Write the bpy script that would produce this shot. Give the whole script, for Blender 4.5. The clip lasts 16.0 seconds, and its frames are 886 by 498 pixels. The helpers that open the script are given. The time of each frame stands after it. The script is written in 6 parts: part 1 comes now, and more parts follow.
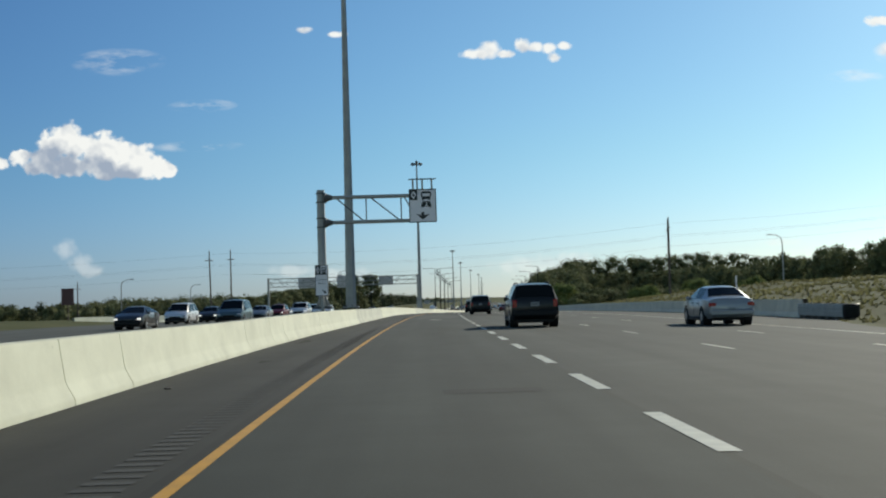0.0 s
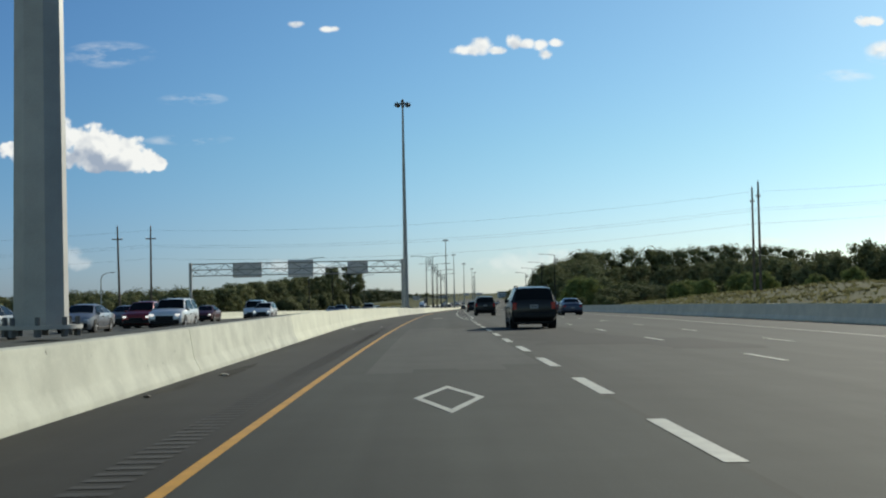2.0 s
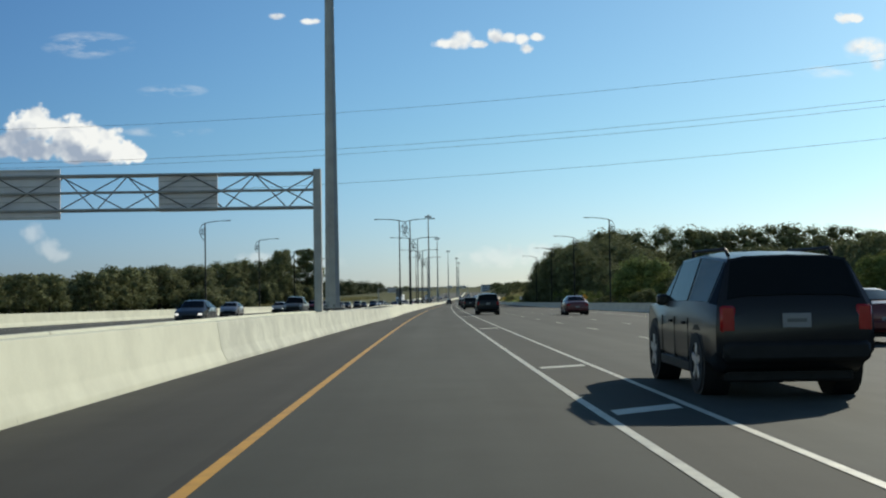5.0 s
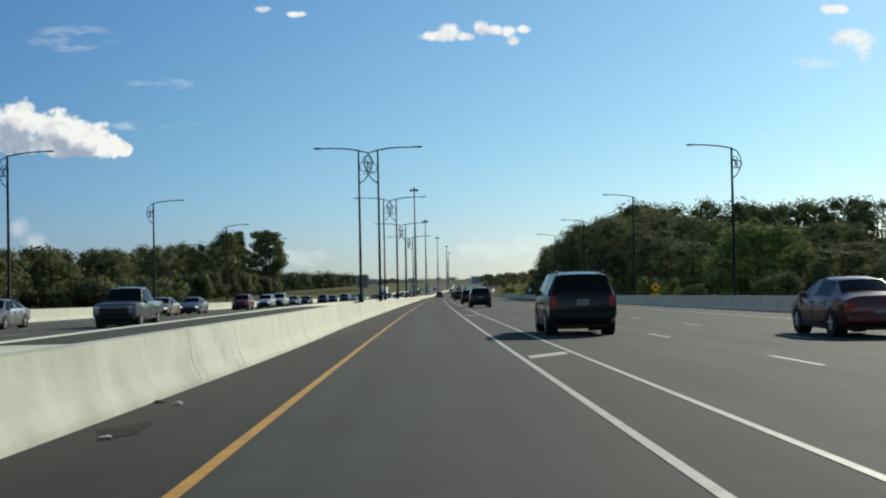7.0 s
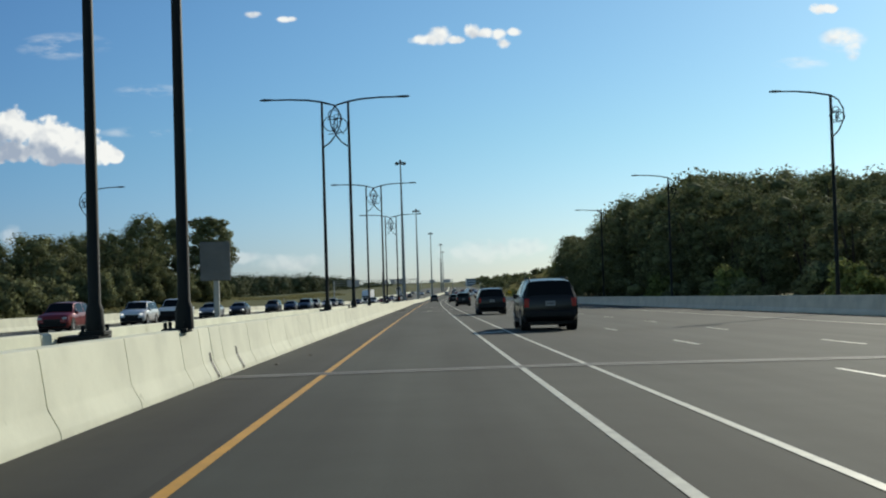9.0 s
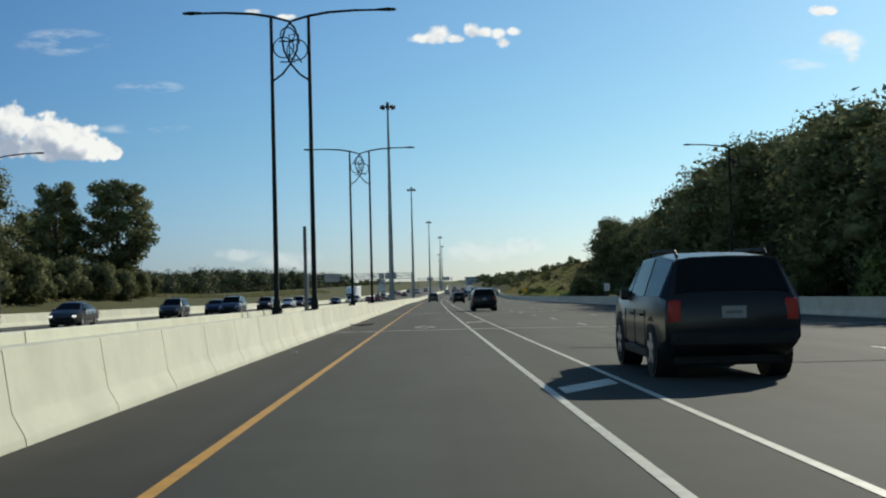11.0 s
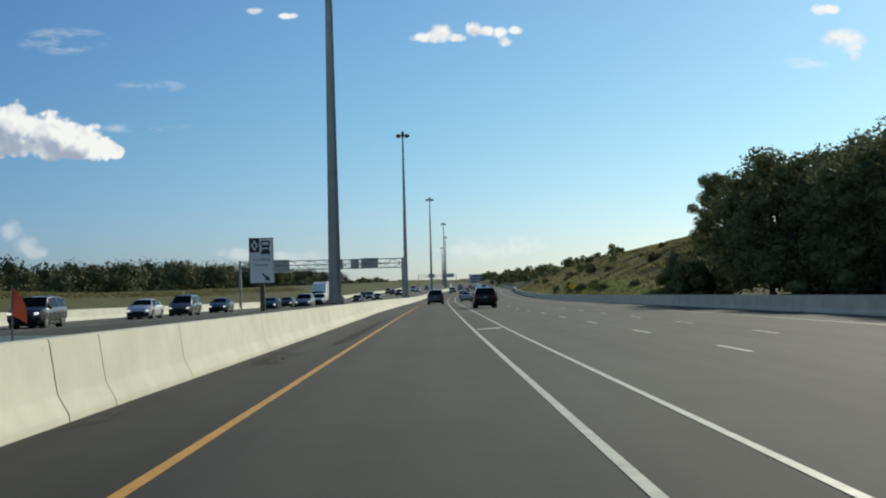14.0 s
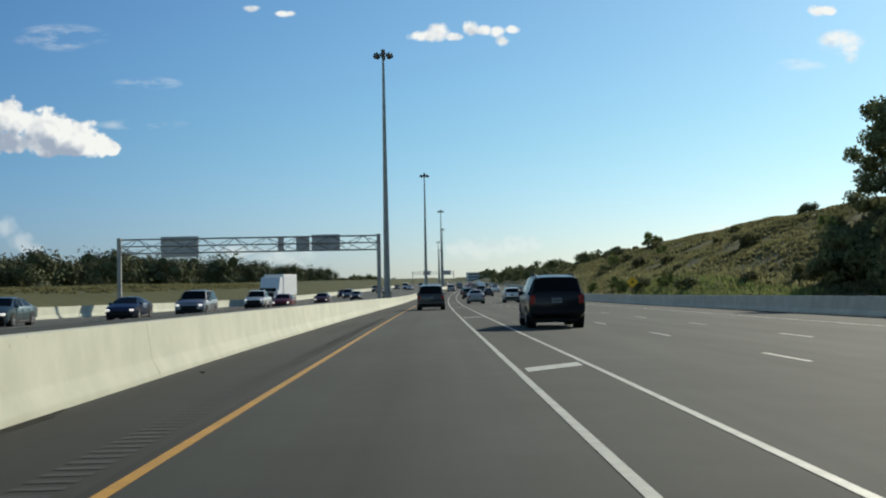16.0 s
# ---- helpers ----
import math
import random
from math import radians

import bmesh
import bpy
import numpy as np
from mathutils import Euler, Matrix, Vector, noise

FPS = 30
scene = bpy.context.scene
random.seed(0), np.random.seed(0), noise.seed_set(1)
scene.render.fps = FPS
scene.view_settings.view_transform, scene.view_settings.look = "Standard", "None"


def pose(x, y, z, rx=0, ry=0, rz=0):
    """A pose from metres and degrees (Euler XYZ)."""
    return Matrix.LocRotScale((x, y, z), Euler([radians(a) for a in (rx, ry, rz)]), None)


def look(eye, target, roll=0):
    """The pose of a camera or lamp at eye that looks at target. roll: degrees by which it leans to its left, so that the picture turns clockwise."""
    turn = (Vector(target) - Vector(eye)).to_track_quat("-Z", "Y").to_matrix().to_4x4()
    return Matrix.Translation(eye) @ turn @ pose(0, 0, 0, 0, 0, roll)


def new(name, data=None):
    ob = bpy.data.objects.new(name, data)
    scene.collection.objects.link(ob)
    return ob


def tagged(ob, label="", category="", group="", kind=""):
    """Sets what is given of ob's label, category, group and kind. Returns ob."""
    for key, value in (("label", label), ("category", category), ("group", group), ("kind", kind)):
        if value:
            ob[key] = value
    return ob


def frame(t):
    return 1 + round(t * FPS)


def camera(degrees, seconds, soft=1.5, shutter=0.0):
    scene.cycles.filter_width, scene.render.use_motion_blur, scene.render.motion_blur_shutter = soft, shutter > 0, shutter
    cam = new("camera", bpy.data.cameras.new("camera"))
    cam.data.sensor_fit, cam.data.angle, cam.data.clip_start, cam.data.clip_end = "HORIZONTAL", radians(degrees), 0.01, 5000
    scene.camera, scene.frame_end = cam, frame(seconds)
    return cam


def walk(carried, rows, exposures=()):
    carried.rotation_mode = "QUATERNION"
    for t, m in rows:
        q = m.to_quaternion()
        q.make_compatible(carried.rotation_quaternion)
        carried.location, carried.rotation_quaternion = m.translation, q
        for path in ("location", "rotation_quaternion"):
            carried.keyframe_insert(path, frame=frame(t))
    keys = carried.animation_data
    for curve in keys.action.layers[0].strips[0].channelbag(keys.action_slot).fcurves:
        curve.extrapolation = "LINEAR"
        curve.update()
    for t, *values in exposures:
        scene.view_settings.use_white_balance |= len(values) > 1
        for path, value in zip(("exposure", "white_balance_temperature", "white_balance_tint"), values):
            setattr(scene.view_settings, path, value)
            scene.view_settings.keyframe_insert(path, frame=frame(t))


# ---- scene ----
cam = camera(39.73, 16.0, soft=2.05)
PATH = [
    (0, (1.569, 0.000, 1.158), (3.904, 99.901, 4.963), -1.62),
    (0.5, (1.627, 15.088, 1.145), (4.256, 114.992, 4.671), -1.28),
    (1, (1.755, 30.187, 1.108), (4.488, 130.083, 4.765), -1.33),
    (1.5, (1.951, 45.303, 1.048), (4.820, 145.205, 4.409), -1.40),
    (2, (2.212, 60.442, 0.968), (5.367, 160.332, 4.424), -1.14),
    (2.5, (2.497, 75.706, 0.868), (5.801, 175.592, 4.296), -1.35),
    (3, (2.815, 91.099, 0.750), (6.312, 190.983, 4.053), -1.24),
    (3.5, (3.183, 106.657, 0.614), (6.870, 206.544, 3.624), -1.71),
    (4, (3.614, 122.436, 0.461), (7.529, 222.309, 3.634), -1.31),
    (6.5, (6.527, 202.912, -0.488), (11.890, 302.741, 1.841), -0.91),
    (7, (7.222, 218.880, -0.701), (12.985, 318.688, 1.587), -1.17),
    (7.5, (7.933, 234.824, -0.917), (13.733, 334.633, 1.204), -1.26),
    (8, (8.674, 250.630, -1.136), (14.579, 350.434, 0.903), -1.02),
    (8.5, (9.477, 266.466, -1.358), (15.871, 366.230, 1.144), -0.92),
    (9, (10.299, 282.279, -1.581), (16.660, 382.044, 0.965), -1.81),
    (11.5, (14.312, 359.413, -2.675), (21.044, 459.157, -0.282), -1.23),
    (12, (15.187, 374.417, -2.885), (22.140, 474.148, -0.547), -1.15),
    (12.5, (16.063, 389.464, -3.094), (22.600, 489.223, -0.793), -1.89),
    (13, (16.926, 404.447, -3.301), (23.545, 504.199, -0.906), -1.16),
    (13.5, (17.719, 419.432, -3.506), (24.212, 519.195, -1.229), -1.27),
    (14, (18.496, 434.372, -3.709), (24.864, 534.140, -1.332), -1.39),
    (14.5, (19.285, 449.263, -3.909), (25.668, 549.035, -1.734), -1.04),
    (15, (20.118, 464.099, -4.107), (26.560, 563.872, -2.104), -0.86),
    (15.5, (20.976, 478.968, -4.305), (27.472, 578.723, -1.733), -0.96),
    (16, (21.890, 493.864, -4.501), (28.601, 593.613, -2.228), -1.05),
]
walk(cam, [(t, look(e, a, r)) for t, e, a, r in PATH])

# ---------------- light ----------------
SUN_AZ, SUN_EL = radians(34), radians(23.5)
world = bpy.data.worlds.new("sky")
scene.world = world
world.use_nodes = True
wn, wl = world.node_tree.nodes, world.node_tree.links
wn.clear()


def wnode(kind, **kw):
    n = wn.new(kind)
    for k, v in kw.items():
        if k == "op":
            n.operation = v
        else:
            n.inputs[int(k[1:])].default_value = v
    return n


def wmath(op, a, b=None, c=None):
    n = wn.new("ShaderNodeMath")
    n.operation = op
    for i, v in enumerate((a, b, c)):
        if v is None:
            continue
        if isinstance(v, (int, float)):
            n.inputs[i].default_value = v
        else:
            wl.new(v, n.inputs[i])
    return n.outputs[0]


sky = wn.new("ShaderNodeTexSky")
sky.sky_type = "NISHITA"
sky.sun_disc = False
sky.sun_elevation, sky.sun_rotation = SUN_EL, SUN_AZ
sky.altitude, sky.air_density, sky.dust_density, sky.ozone_density = 100, 1.0, 0.35, 3.2
tex = wn.new("ShaderNodeTexCoord")
sep = wn.new("ShaderNodeSeparateXYZ")
wl.new(tex.outputs["Generated"], sep.inputs[0])
ahead = wmath("MAXIMUM", sep.outputs[1], 0.05)
cu = wmath("DIVIDE", sep.outputs[0], ahead)
cv = wmath("DIVIDE", sep.outputs[2], ahead)
uv = wn.new("ShaderNodeCombineXYZ")
wl.new(cu, uv.inputs[0])
wl.new(cv, uv.inputs[1])


def wnoise(scale, detail, rough, off=(0, 0, 0), stretch=(1, 1, 1)):
    mp = wn.new("ShaderNodeMapping")
    mp.inputs["Location"].default_value = off
    mp.inputs["Scale"].default_value = stretch
    wl.new(uv.outputs[0], mp.inputs[0])
    n = wn.new("ShaderNodeTexNoise")
    n.inputs["Scale"].default_value = scale
    n.inputs["Detail"].default_value = detail
    n.inputs["Roughness"].default_value = rough
    wl.new(mp.outputs[0], n.inputs["Vector"])
    return n.outputs["Fac"]


def wvor(scale, off=(0, 0, 0)):
    mp = wn.new("ShaderNodeMapping")
    mp.inputs["Location"].default_value = off
    wl.new(uv.outputs[0], mp.inputs[0])
    n = wn.new("ShaderNodeTexVoronoi")
    n.feature, n.voronoi_dimensions = "SMOOTH_F1", "2D"
    n.inputs["Scale"].default_value = scale
    n.inputs["Smoothness"].default_value = 0.6
    n.inputs["Detail"].default_value, n.inputs["Roughness"].default_value = 1, 0.4
    wl.new(mp.outputs[0], n.inputs["Vector"])
    return n.outputs["Distance"]


# rounded billows over ragged noise
billow = wmath("ADD", wmath("MULTIPLY", wnoise(70, 4, 0.52), 1.9), wmath("MULTIPLY", wvor(100), -0.55))
wisp = wnoise(26, 6, 0.6, stretch=(1, 3.2, 1))
# cumulus heaps as soft ellipses: centre across and up, half width, half height
HEAPS = [(-0.281, 0.1345, 0.017, 0.0175), (-0.292, 0.129, 0.016, 0.017), (-0.266, 0.127, 0.015, 0.016), (-0.250, 0.1275, 0.0165, 0.0165), (-0.237, 0.122, 0.014, 0.0155), (-0.222, 0.119, 0.015, 0.0145), (-0.207, 0.112, 0.012, 0.0105), (-0.198, 0.1075, 0.009, 0.006),
         (-0.300, 0.116, 0.018, 0.010), (-0.276, 0.115, 0.030, 0.011), (-0.245, 0.110, 0.028, 0.009), (-0.222, 0.1075, 0.022, 0.007), (-0.318, 0.121, 0.012, 0.008), (-0.334, 0.1175, 0.008, 0.006), (0.390, 0.2178, 0.013, 0.0062)]
SMALL = [(0.061, 0.1982, 0.017, 0.006), (0.0535, 0.1977, 0.013, 0.005), (0.066, 0.2018, 0.012, 0.0075), (0.0785, 0.1972, 0.010, 0.004), (0.0937, 0.204, 0.008, 0.007), (0.104, 0.202, 0.010, 0.005), (0.1154, 0.2009, 0.008, 0.006), (0.119, 0.194, 0.007, 0.005), (0.128, 0.2028, 0.008, 0.004),
         (-0.0852, 0.2208, 0.008, 0.0032), (-0.0578, 0.2164, 0.010, 0.0030)]
FAINT = [(-0.282, 0.046, 0.010, 0.010), (-0.272, 0.034, 0.012, 0.009), (-0.262, 0.028, 0.012, 0.006), (0.095, 0.022, 0.035, 0.010), (0.13, 0.026, 0.02, 0.008), (-0.06, 0.018, 0.03, 0.008), (-0.10, 0.024, 0.02, 0.006), (0.30, 0.036, 0.02, 0.004)]


def heaped(rows, k, du=0.0, dv=0.0):
    out = None
    for hx, hy, rx_, ry_ in rows:
        a = wmath("DIVIDE", wmath("SUBTRACT", cu, hx - du), rx_)
        b = wmath("DIVIDE", wmath("SUBTRACT", cv, hy - dv), ry_)
        d = wmath("SUBTRACT", 1.0, wmath("ADD", wmath("MULTIPLY", a, a), wmath("MULTIPLY", b, b)))
        out = d if out is None else wmath("SMOOTH_MAX", out, d, k)
    return out


def smooth(value, lo, hi):
    n = wn.new("ShaderNodeMapRange")
    n.interpolation_type = "SMOOTHSTEP"
    n.inputs["From Min"].default_value, n.inputs["From Max"].default_value = lo, hi
    wl.new(value, n.inputs["Value"])
    return n.outputs[0]


dens = wmath("ADD", heaped(HEAPS, 0.25), wmath("SUBTRACT", billow, 0.72))
small = wmath("ADD", heaped(SMALL, 0.25), wmath("MULTIPLY", wmath("SUBTRACT", wnoise(120, 4, 0.55), 0.52), 1.7))
cover = wmath("MAXIMUM", smooth(wmath("ADD", dens, wmath("MULTIPLY", wmath("SUBTRACT", wnoise(260, 3, 0.6), 0.5), 0.5)), -0.04, 0.55), smooth(small, -0.08, 0.95))
haze_dens = wmath("ADD", heaped(FAINT, 0.4), wmath("SUBTRACT", billow, 0.72))
haze = wmath("MULTIPLY", smooth(haze_dens, -0.2, 1.0), 0.32)
# thin cirrus streaks
WISPS = [(0.405, 0.190, 0.022, 0.012), (-0.17, 0.1604, 0.03, 0.006), (-0.237, 0.198, 0.04, 0.012), (-0.175, 0.1274, 0.04, 0.005), (0.37, 0.172, 0.03, 0.006)]
thin = wmath("MAXIMUM", heaped(WISPS, 0.2), 0.0)
streak = wmath("MULTIPLY", thin, wmath("MULTIPLY", wmath("MAXIMUM", wmath("SUBTRACT", wisp, 0.44), 0.0), 2.4))
plume = wmath("MULTIPLY", smooth(heaped([(0.406, 0.193, 0.024, 0.010), (0.413, 0.184, 0.009, 0.013)], 0.3), 0.0, 1.0), wmath("MULTIPLY", smooth(wnoise(44, 5, 0.6, stretch=(1, 1.8, 1)), 0.30, 0.62), 0.85))
cover_all = wmath("MINIMUM", wmath("ADD", cover, wmath("ADD", haze, wmath("ADD", streak, plume))), 0.97)
# lit from above and the right, greyer below
side = wmath("SUBTRACT", wnoise(42, 2, 0.5), wnoise(42, 2, 0.5, off=(-0.007, -0.008, 0)))
puff = wmath("SUBTRACT", wvor(100, off=(-0.003, -0.004, 0)), wvor(100))
# how much cloud lies between a spot and the sun
deep = smooth(wmath("ADD", heaped(HEAPS, 0.25, 0.013, 0.017), wmath("MULTIPLY", wmath("SUBTRACT", billow, 0.72), 1.3)), -0.7, 0.95)
lit = wmath("ADD", wmath("SUBTRACT", 1.0, wmath("MULTIPLY", deep, 0.92)), wmath("ADD", wmath("MULTIPLY", side, 2.0), wmath("MULTIPLY", puff, 0.35)))
shade = wn.new("ShaderNodeMix")
shade.data_type = "RGBA"
shade.inputs[6].default_value = (4.3, 5.1, 6.3, 1)
shade.inputs[7].default_value = (11.4, 11.5, 11.0, 1)
wl.new(wmath("MINIMUM", wmath("MAXIMUM", lit, 0.0), 1.0), shade.inputs[0])
over = wn.new("ShaderNodeMix")
over.data_type = "RGBA"
wl.new(cover_all, over.inputs[0])
tint = wn.new("ShaderNodeMix")
tint.data_type, tint.blend_type = "RGBA", "MULTIPLY"
tint.inputs[0].default_value = 1
# deeper blue away from the sun
toward = wn.new("ShaderNodeVectorMath")
toward.operation = "DOT_PRODUCT"
wl.new(tex.outputs["Generated"], toward.inputs[0])
toward.inputs[1].default_value = (math.sin(SUN_AZ) * math.cos(SUN_EL), math.cos(SUN_AZ) * math.cos(SUN_EL), math.sin(SUN_EL))
air = wn.new("ShaderNodeMix")
air.data_type = "RGBA"
air.inputs[6].default_value = (0.425, 0.675, 0.93, 1)
air.inputs[7].default_value = (0.71, 1.015, 1.12, 1)
wl.new(smooth(toward.outputs["Value"], 0.52, 0.97), air.inputs[0])
# the unseen half of the sky behind, made paler and brighter to fill shaded sides
rear = wn.new("ShaderNodeMix")
rear.data_type = "RGBA"
rear.inputs[6].default_value = (1.62, 1.62, 1.38, 1)
wl.new(smooth(toward.outputs["Value"], -0.15, 0.5), rear.inputs[0])
wl.new(air.outputs[2], rear.inputs[7])
low = wn.new("ShaderNodeMix")
low.data_type, low.blend_type = "RGBA", "MULTIPLY"
wl.new(wmath("SUBTRACT", 1.0, smooth(cv, 0.0, 0.13)), low.inputs[0])
wl.new(rear.outputs[2], low.inputs[6])
low.inputs[7].default_value = (1.07, 0.97, 1.18, 1)
wl.new(low.outputs[2], tint.inputs[7])
wl.new(sky.outputs[0], tint.inputs[6])
wl.new(tint.outputs[2], over.inputs[6])
wl.new(shade.outputs[2], over.inputs[7])
bg = wn.new("ShaderNodeBackground")
bg.inputs[1].default_value = 0.082
wl.new(over.outputs[2], bg.inputs[0])
wout = wn.new("ShaderNodeOutputWorld")
wl.new(bg.outputs[0], wout.inputs[0])

sun = new("sun", bpy.data.lights.new("sun", "SUN"))
sun.data.energy, sun.data.angle, sun.data.color = 4.5, radians(0.5), (0.95, 0.90, 0.74)
to_sun = Vector((math.sin(SUN_AZ) * math.cos(SUN_EL), math.cos(SUN_AZ) * math.cos(SUN_EL), math.sin(SUN_EL)))
sun.matrix_world = look(to_sun * 200, (0, 0, 0))
scene.view_settings.exposure = 0.0


# ---------------- the road's line ----------------
def road_x(y):
    s = min(y, 880.0) / 400
    return 26.34 * s**2 - 15.403 * s**3 + 3.769 * s**4 + 0.07 * max(0.0, y - 880)


def road_z(y):
    s = min(y, 600.0) / 400
    z = -9.244 * s**2 + 6.407 * s**3 - 1.5605 * s**4
    d = min(max(0.0, y - 600), 200)
    return z - 0.0137 * d + 0.0000418 * d * d - 0.001 * max(0.0, y - 800)


def fall(lat):
    return -0.013 * min(max(0.0, lat - 3.7), 18) - 0.004 * min(max(0.0, -lat - 4), 22)


def at(y, lat, h=0.0):
    return Vector((road_x(y) + lat, y, road_z(y) + fall(lat) + h))


def heading(y):
    return math.atan2(-(road_x(y + 1) - road_x(y - 1)), 2)


def spot(y, lat, h=0.0, turn=0.0):
    """The pose of a thing that stands at station y, facing along the road."""
    return Matrix.Translation(at(y, lat, h)) @ Matrix.Rotation(heading(y) + turn, 4, "Z")


def knots(y, table):
    return float(np.interp(y, [a for a, b in table], [b for a, b in table]))


def barrier_lat(y):
    t = [(-40, -2.45), (20, -2.5), (40, -2.42), (58, -2.14), (85, -2.16), (105, -2.45), (122, -2.75), (137, -2.87), (155, -2.62), (180, -2.35), (215, -1.9), (232, -1.6), (246, -1.45), (264, -1.62), (440, -1.66), (470, -1.74), (500, -1.9), (520, -2.1), (600, -2.1), (1500, -2.1)]
    return (knots(y - 5, t) + knots(y, t) + knots(y + 5, t)) / 3


# ---------------- materials ----------------
def mat(name, color, rough=0.6, metal=0.0, vary=0.15, scale=3.0, fine=60.0, bump=0.15, tint=None, rnd=0.0, island=0.0, uvmap=False, coat=0.0, spec=0.5, stretch=(1, 1, 1)):
    m = bpy.data.materials.new(name)
    m.use_nodes = True
    n, l = m.node_tree.nodes, m.node_tree.links
    b = n["Principled BSDF"]
    tc = n.new("ShaderNodeTexCoord")
    mp = n.new("ShaderNodeMapping")
    mp.inputs["Scale"].default_value = stretch
    l.new(tc.outputs["UV" if uvmap else "Object"], mp.inputs[0])
    big, small = n.new("ShaderNodeTexNoise"), n.new("ShaderNodeTexNoise")
    big.inputs["Scale"].default_value, big.inputs["Detail"].default_value = scale, 6
    small.inputs["Scale"].default_value, small.inputs["Detail"].default_value = fine, 3
    l.new(mp.outputs[0], big.inputs["Vector"])
    l.new(mp.outputs[0], small.inputs["Vector"])
    add = n.new("ShaderNodeMath")
    add.operation = "MULTIPLY_ADD"
    l.new(small.outputs["Fac"], add.inputs[0])
    add.inputs[1].default_value = 0.45
    l.new(big.outputs["Fac"], add.inputs[2])
    ramp = n.new("ShaderNodeMapRange")
    ramp.inputs["From Min"].default_value, ramp.inputs["From Max"].default_value = 0.45, 1.0
    ramp.inputs["To Min"].default_value, ramp.inputs["To Max"].default_value = 0.0, 1.0
    l.new(add.outputs[0], ramp.inputs["Value"])
    mix = n.new("ShaderNodeMix")
    mix.data_type = "RGBA"
    c = Vector(color[:3])
    t = Vector(tint) if tint else c * (1 - vary * 1.6)
    mix.inputs[6].default_value = (*t, 1)
    mix.inputs[7].default_value = (*(c * (1 + vary)), 1)
    l.new(ramp.outputs[0], mix.inputs[0])
    col = mix.outputs[2]
    for amount, kind, out in ((rnd, "ShaderNodeObjectInfo", "Random"), (island, "ShaderNodeNewGeometry", "Random Per Island")):
        if amount:
            info = n.new(kind)
            mr = n.new("ShaderNodeMapRange")
            mr.inputs["To Min"].default_value, mr.inputs["To Max"].default_value = 1 - amount, 1 + amount
            l.new(info.outputs[out], mr.inputs["Value"])
            mul = n.new("ShaderNodeMix")
            mul.data_type, mul.blend_type = "RGBA", "MULTIPLY"
            mul.inputs[0].default_value = 1
            l.new(col, mul.inputs[6])
            l.new(mr.outputs[0], mul.inputs[7])
            col = mul.outputs[2]
    l.new(col, b.inputs["Base Color"])
    b.inputs["Roughness"].default_value, b.inputs["Metallic"].default_value = rough, metal
    b.inputs["Coat Weight"].default_value = coat
    b.inputs["Specular IOR Level"].default_value = spec
    if bump:
        bp = n.new("ShaderNodeBump")
        bp.inputs["Strength"].default_value = bump
        bp.inputs["Distance"].default_value = 0.01
        l.new(add.outputs[0], bp.inputs["Height"])
        l.new(bp.outputs[0], b.inputs["Normal"])
    return m


def glow(name, color, strength, base=0.6):
    m = mat(name, color, 0.15, bump=0, vary=0.02)
    b = m.node_tree.nodes["Principled BSDF"]
    b.inputs["Emission Color"].default_value, b.inputs["Emission Strength"].default_value = (*color, 1), strength
    return m


def asphalt(name, color, patchy):
    """Worn asphalt; the texture runs along the road: u across, v along, in metres."""
    m = mat(name, color, 0.9, vary=0.10, scale=0.9, fine=28, bump=0.35, uvmap=True, spec=0.22)
    n, l = m.node_tree.nodes, m.node_tree.links
    b = n["Principled BSDF"]
    src = b.inputs["Base Color"].links[0].from_socket
    tc = n.new("ShaderNodeTexCoord")
    mp = n.new("ShaderNodeMapping")
    mp.inputs["Scale"].default_value = (1.1, 0.012, 1)
    l.new(tc.outputs["UV"], mp.inputs[0])
    lane = n.new("ShaderNodeTexNoise")
    lane.inputs["Scale"].default_value, lane.inputs["Detail"].default_value = 1.0, 4
    l.new(mp.outputs[0], lane.inputs["Vector"])
    mp2 = n.new("ShaderNodeMapping")
    mp2.inputs["Scale"].default_value = (0.35, 0.08, 1)
    l.new(tc.outputs["UV"], mp2.inputs[0])
    patch = n.new("ShaderNodeTexNoise")
    patch.inputs["Scale"].default_value, patch.inputs["Detail"].default_value = 1.0, 5
    l.new(mp2.outputs[0], patch.inputs["Vector"])
    s = n.new("ShaderNodeMath")
    s.operation = "ADD"
    l.new(lane.outputs["Fac"], s.inputs[0])
    l.new(patch.outputs["Fac"], s.inputs[1])
    mr = n.new("ShaderNodeMapRange")
    mr.inputs["From Min"].default_value, mr.inputs["From Max"].default_value = 0.7, 1.3
    mr.inputs["To Min"].default_value, mr.inputs["To Max"].default_value = 1 - patchy, 1 + patchy
    l.new(s.outputs[0], mr.inputs["Value"])
    mul = n.new("ShaderNodeMix")
    mul.data_type, mul.blend_type = "RGBA", "MULTIPLY"
    mul.inputs[0].default_value = 1
    l.new(src, mul.inputs[6])
    l.new(mr.outputs[0], mul.inputs[7])
    l.new(mul.outputs[2], b.inputs["Base Color"])
    return m


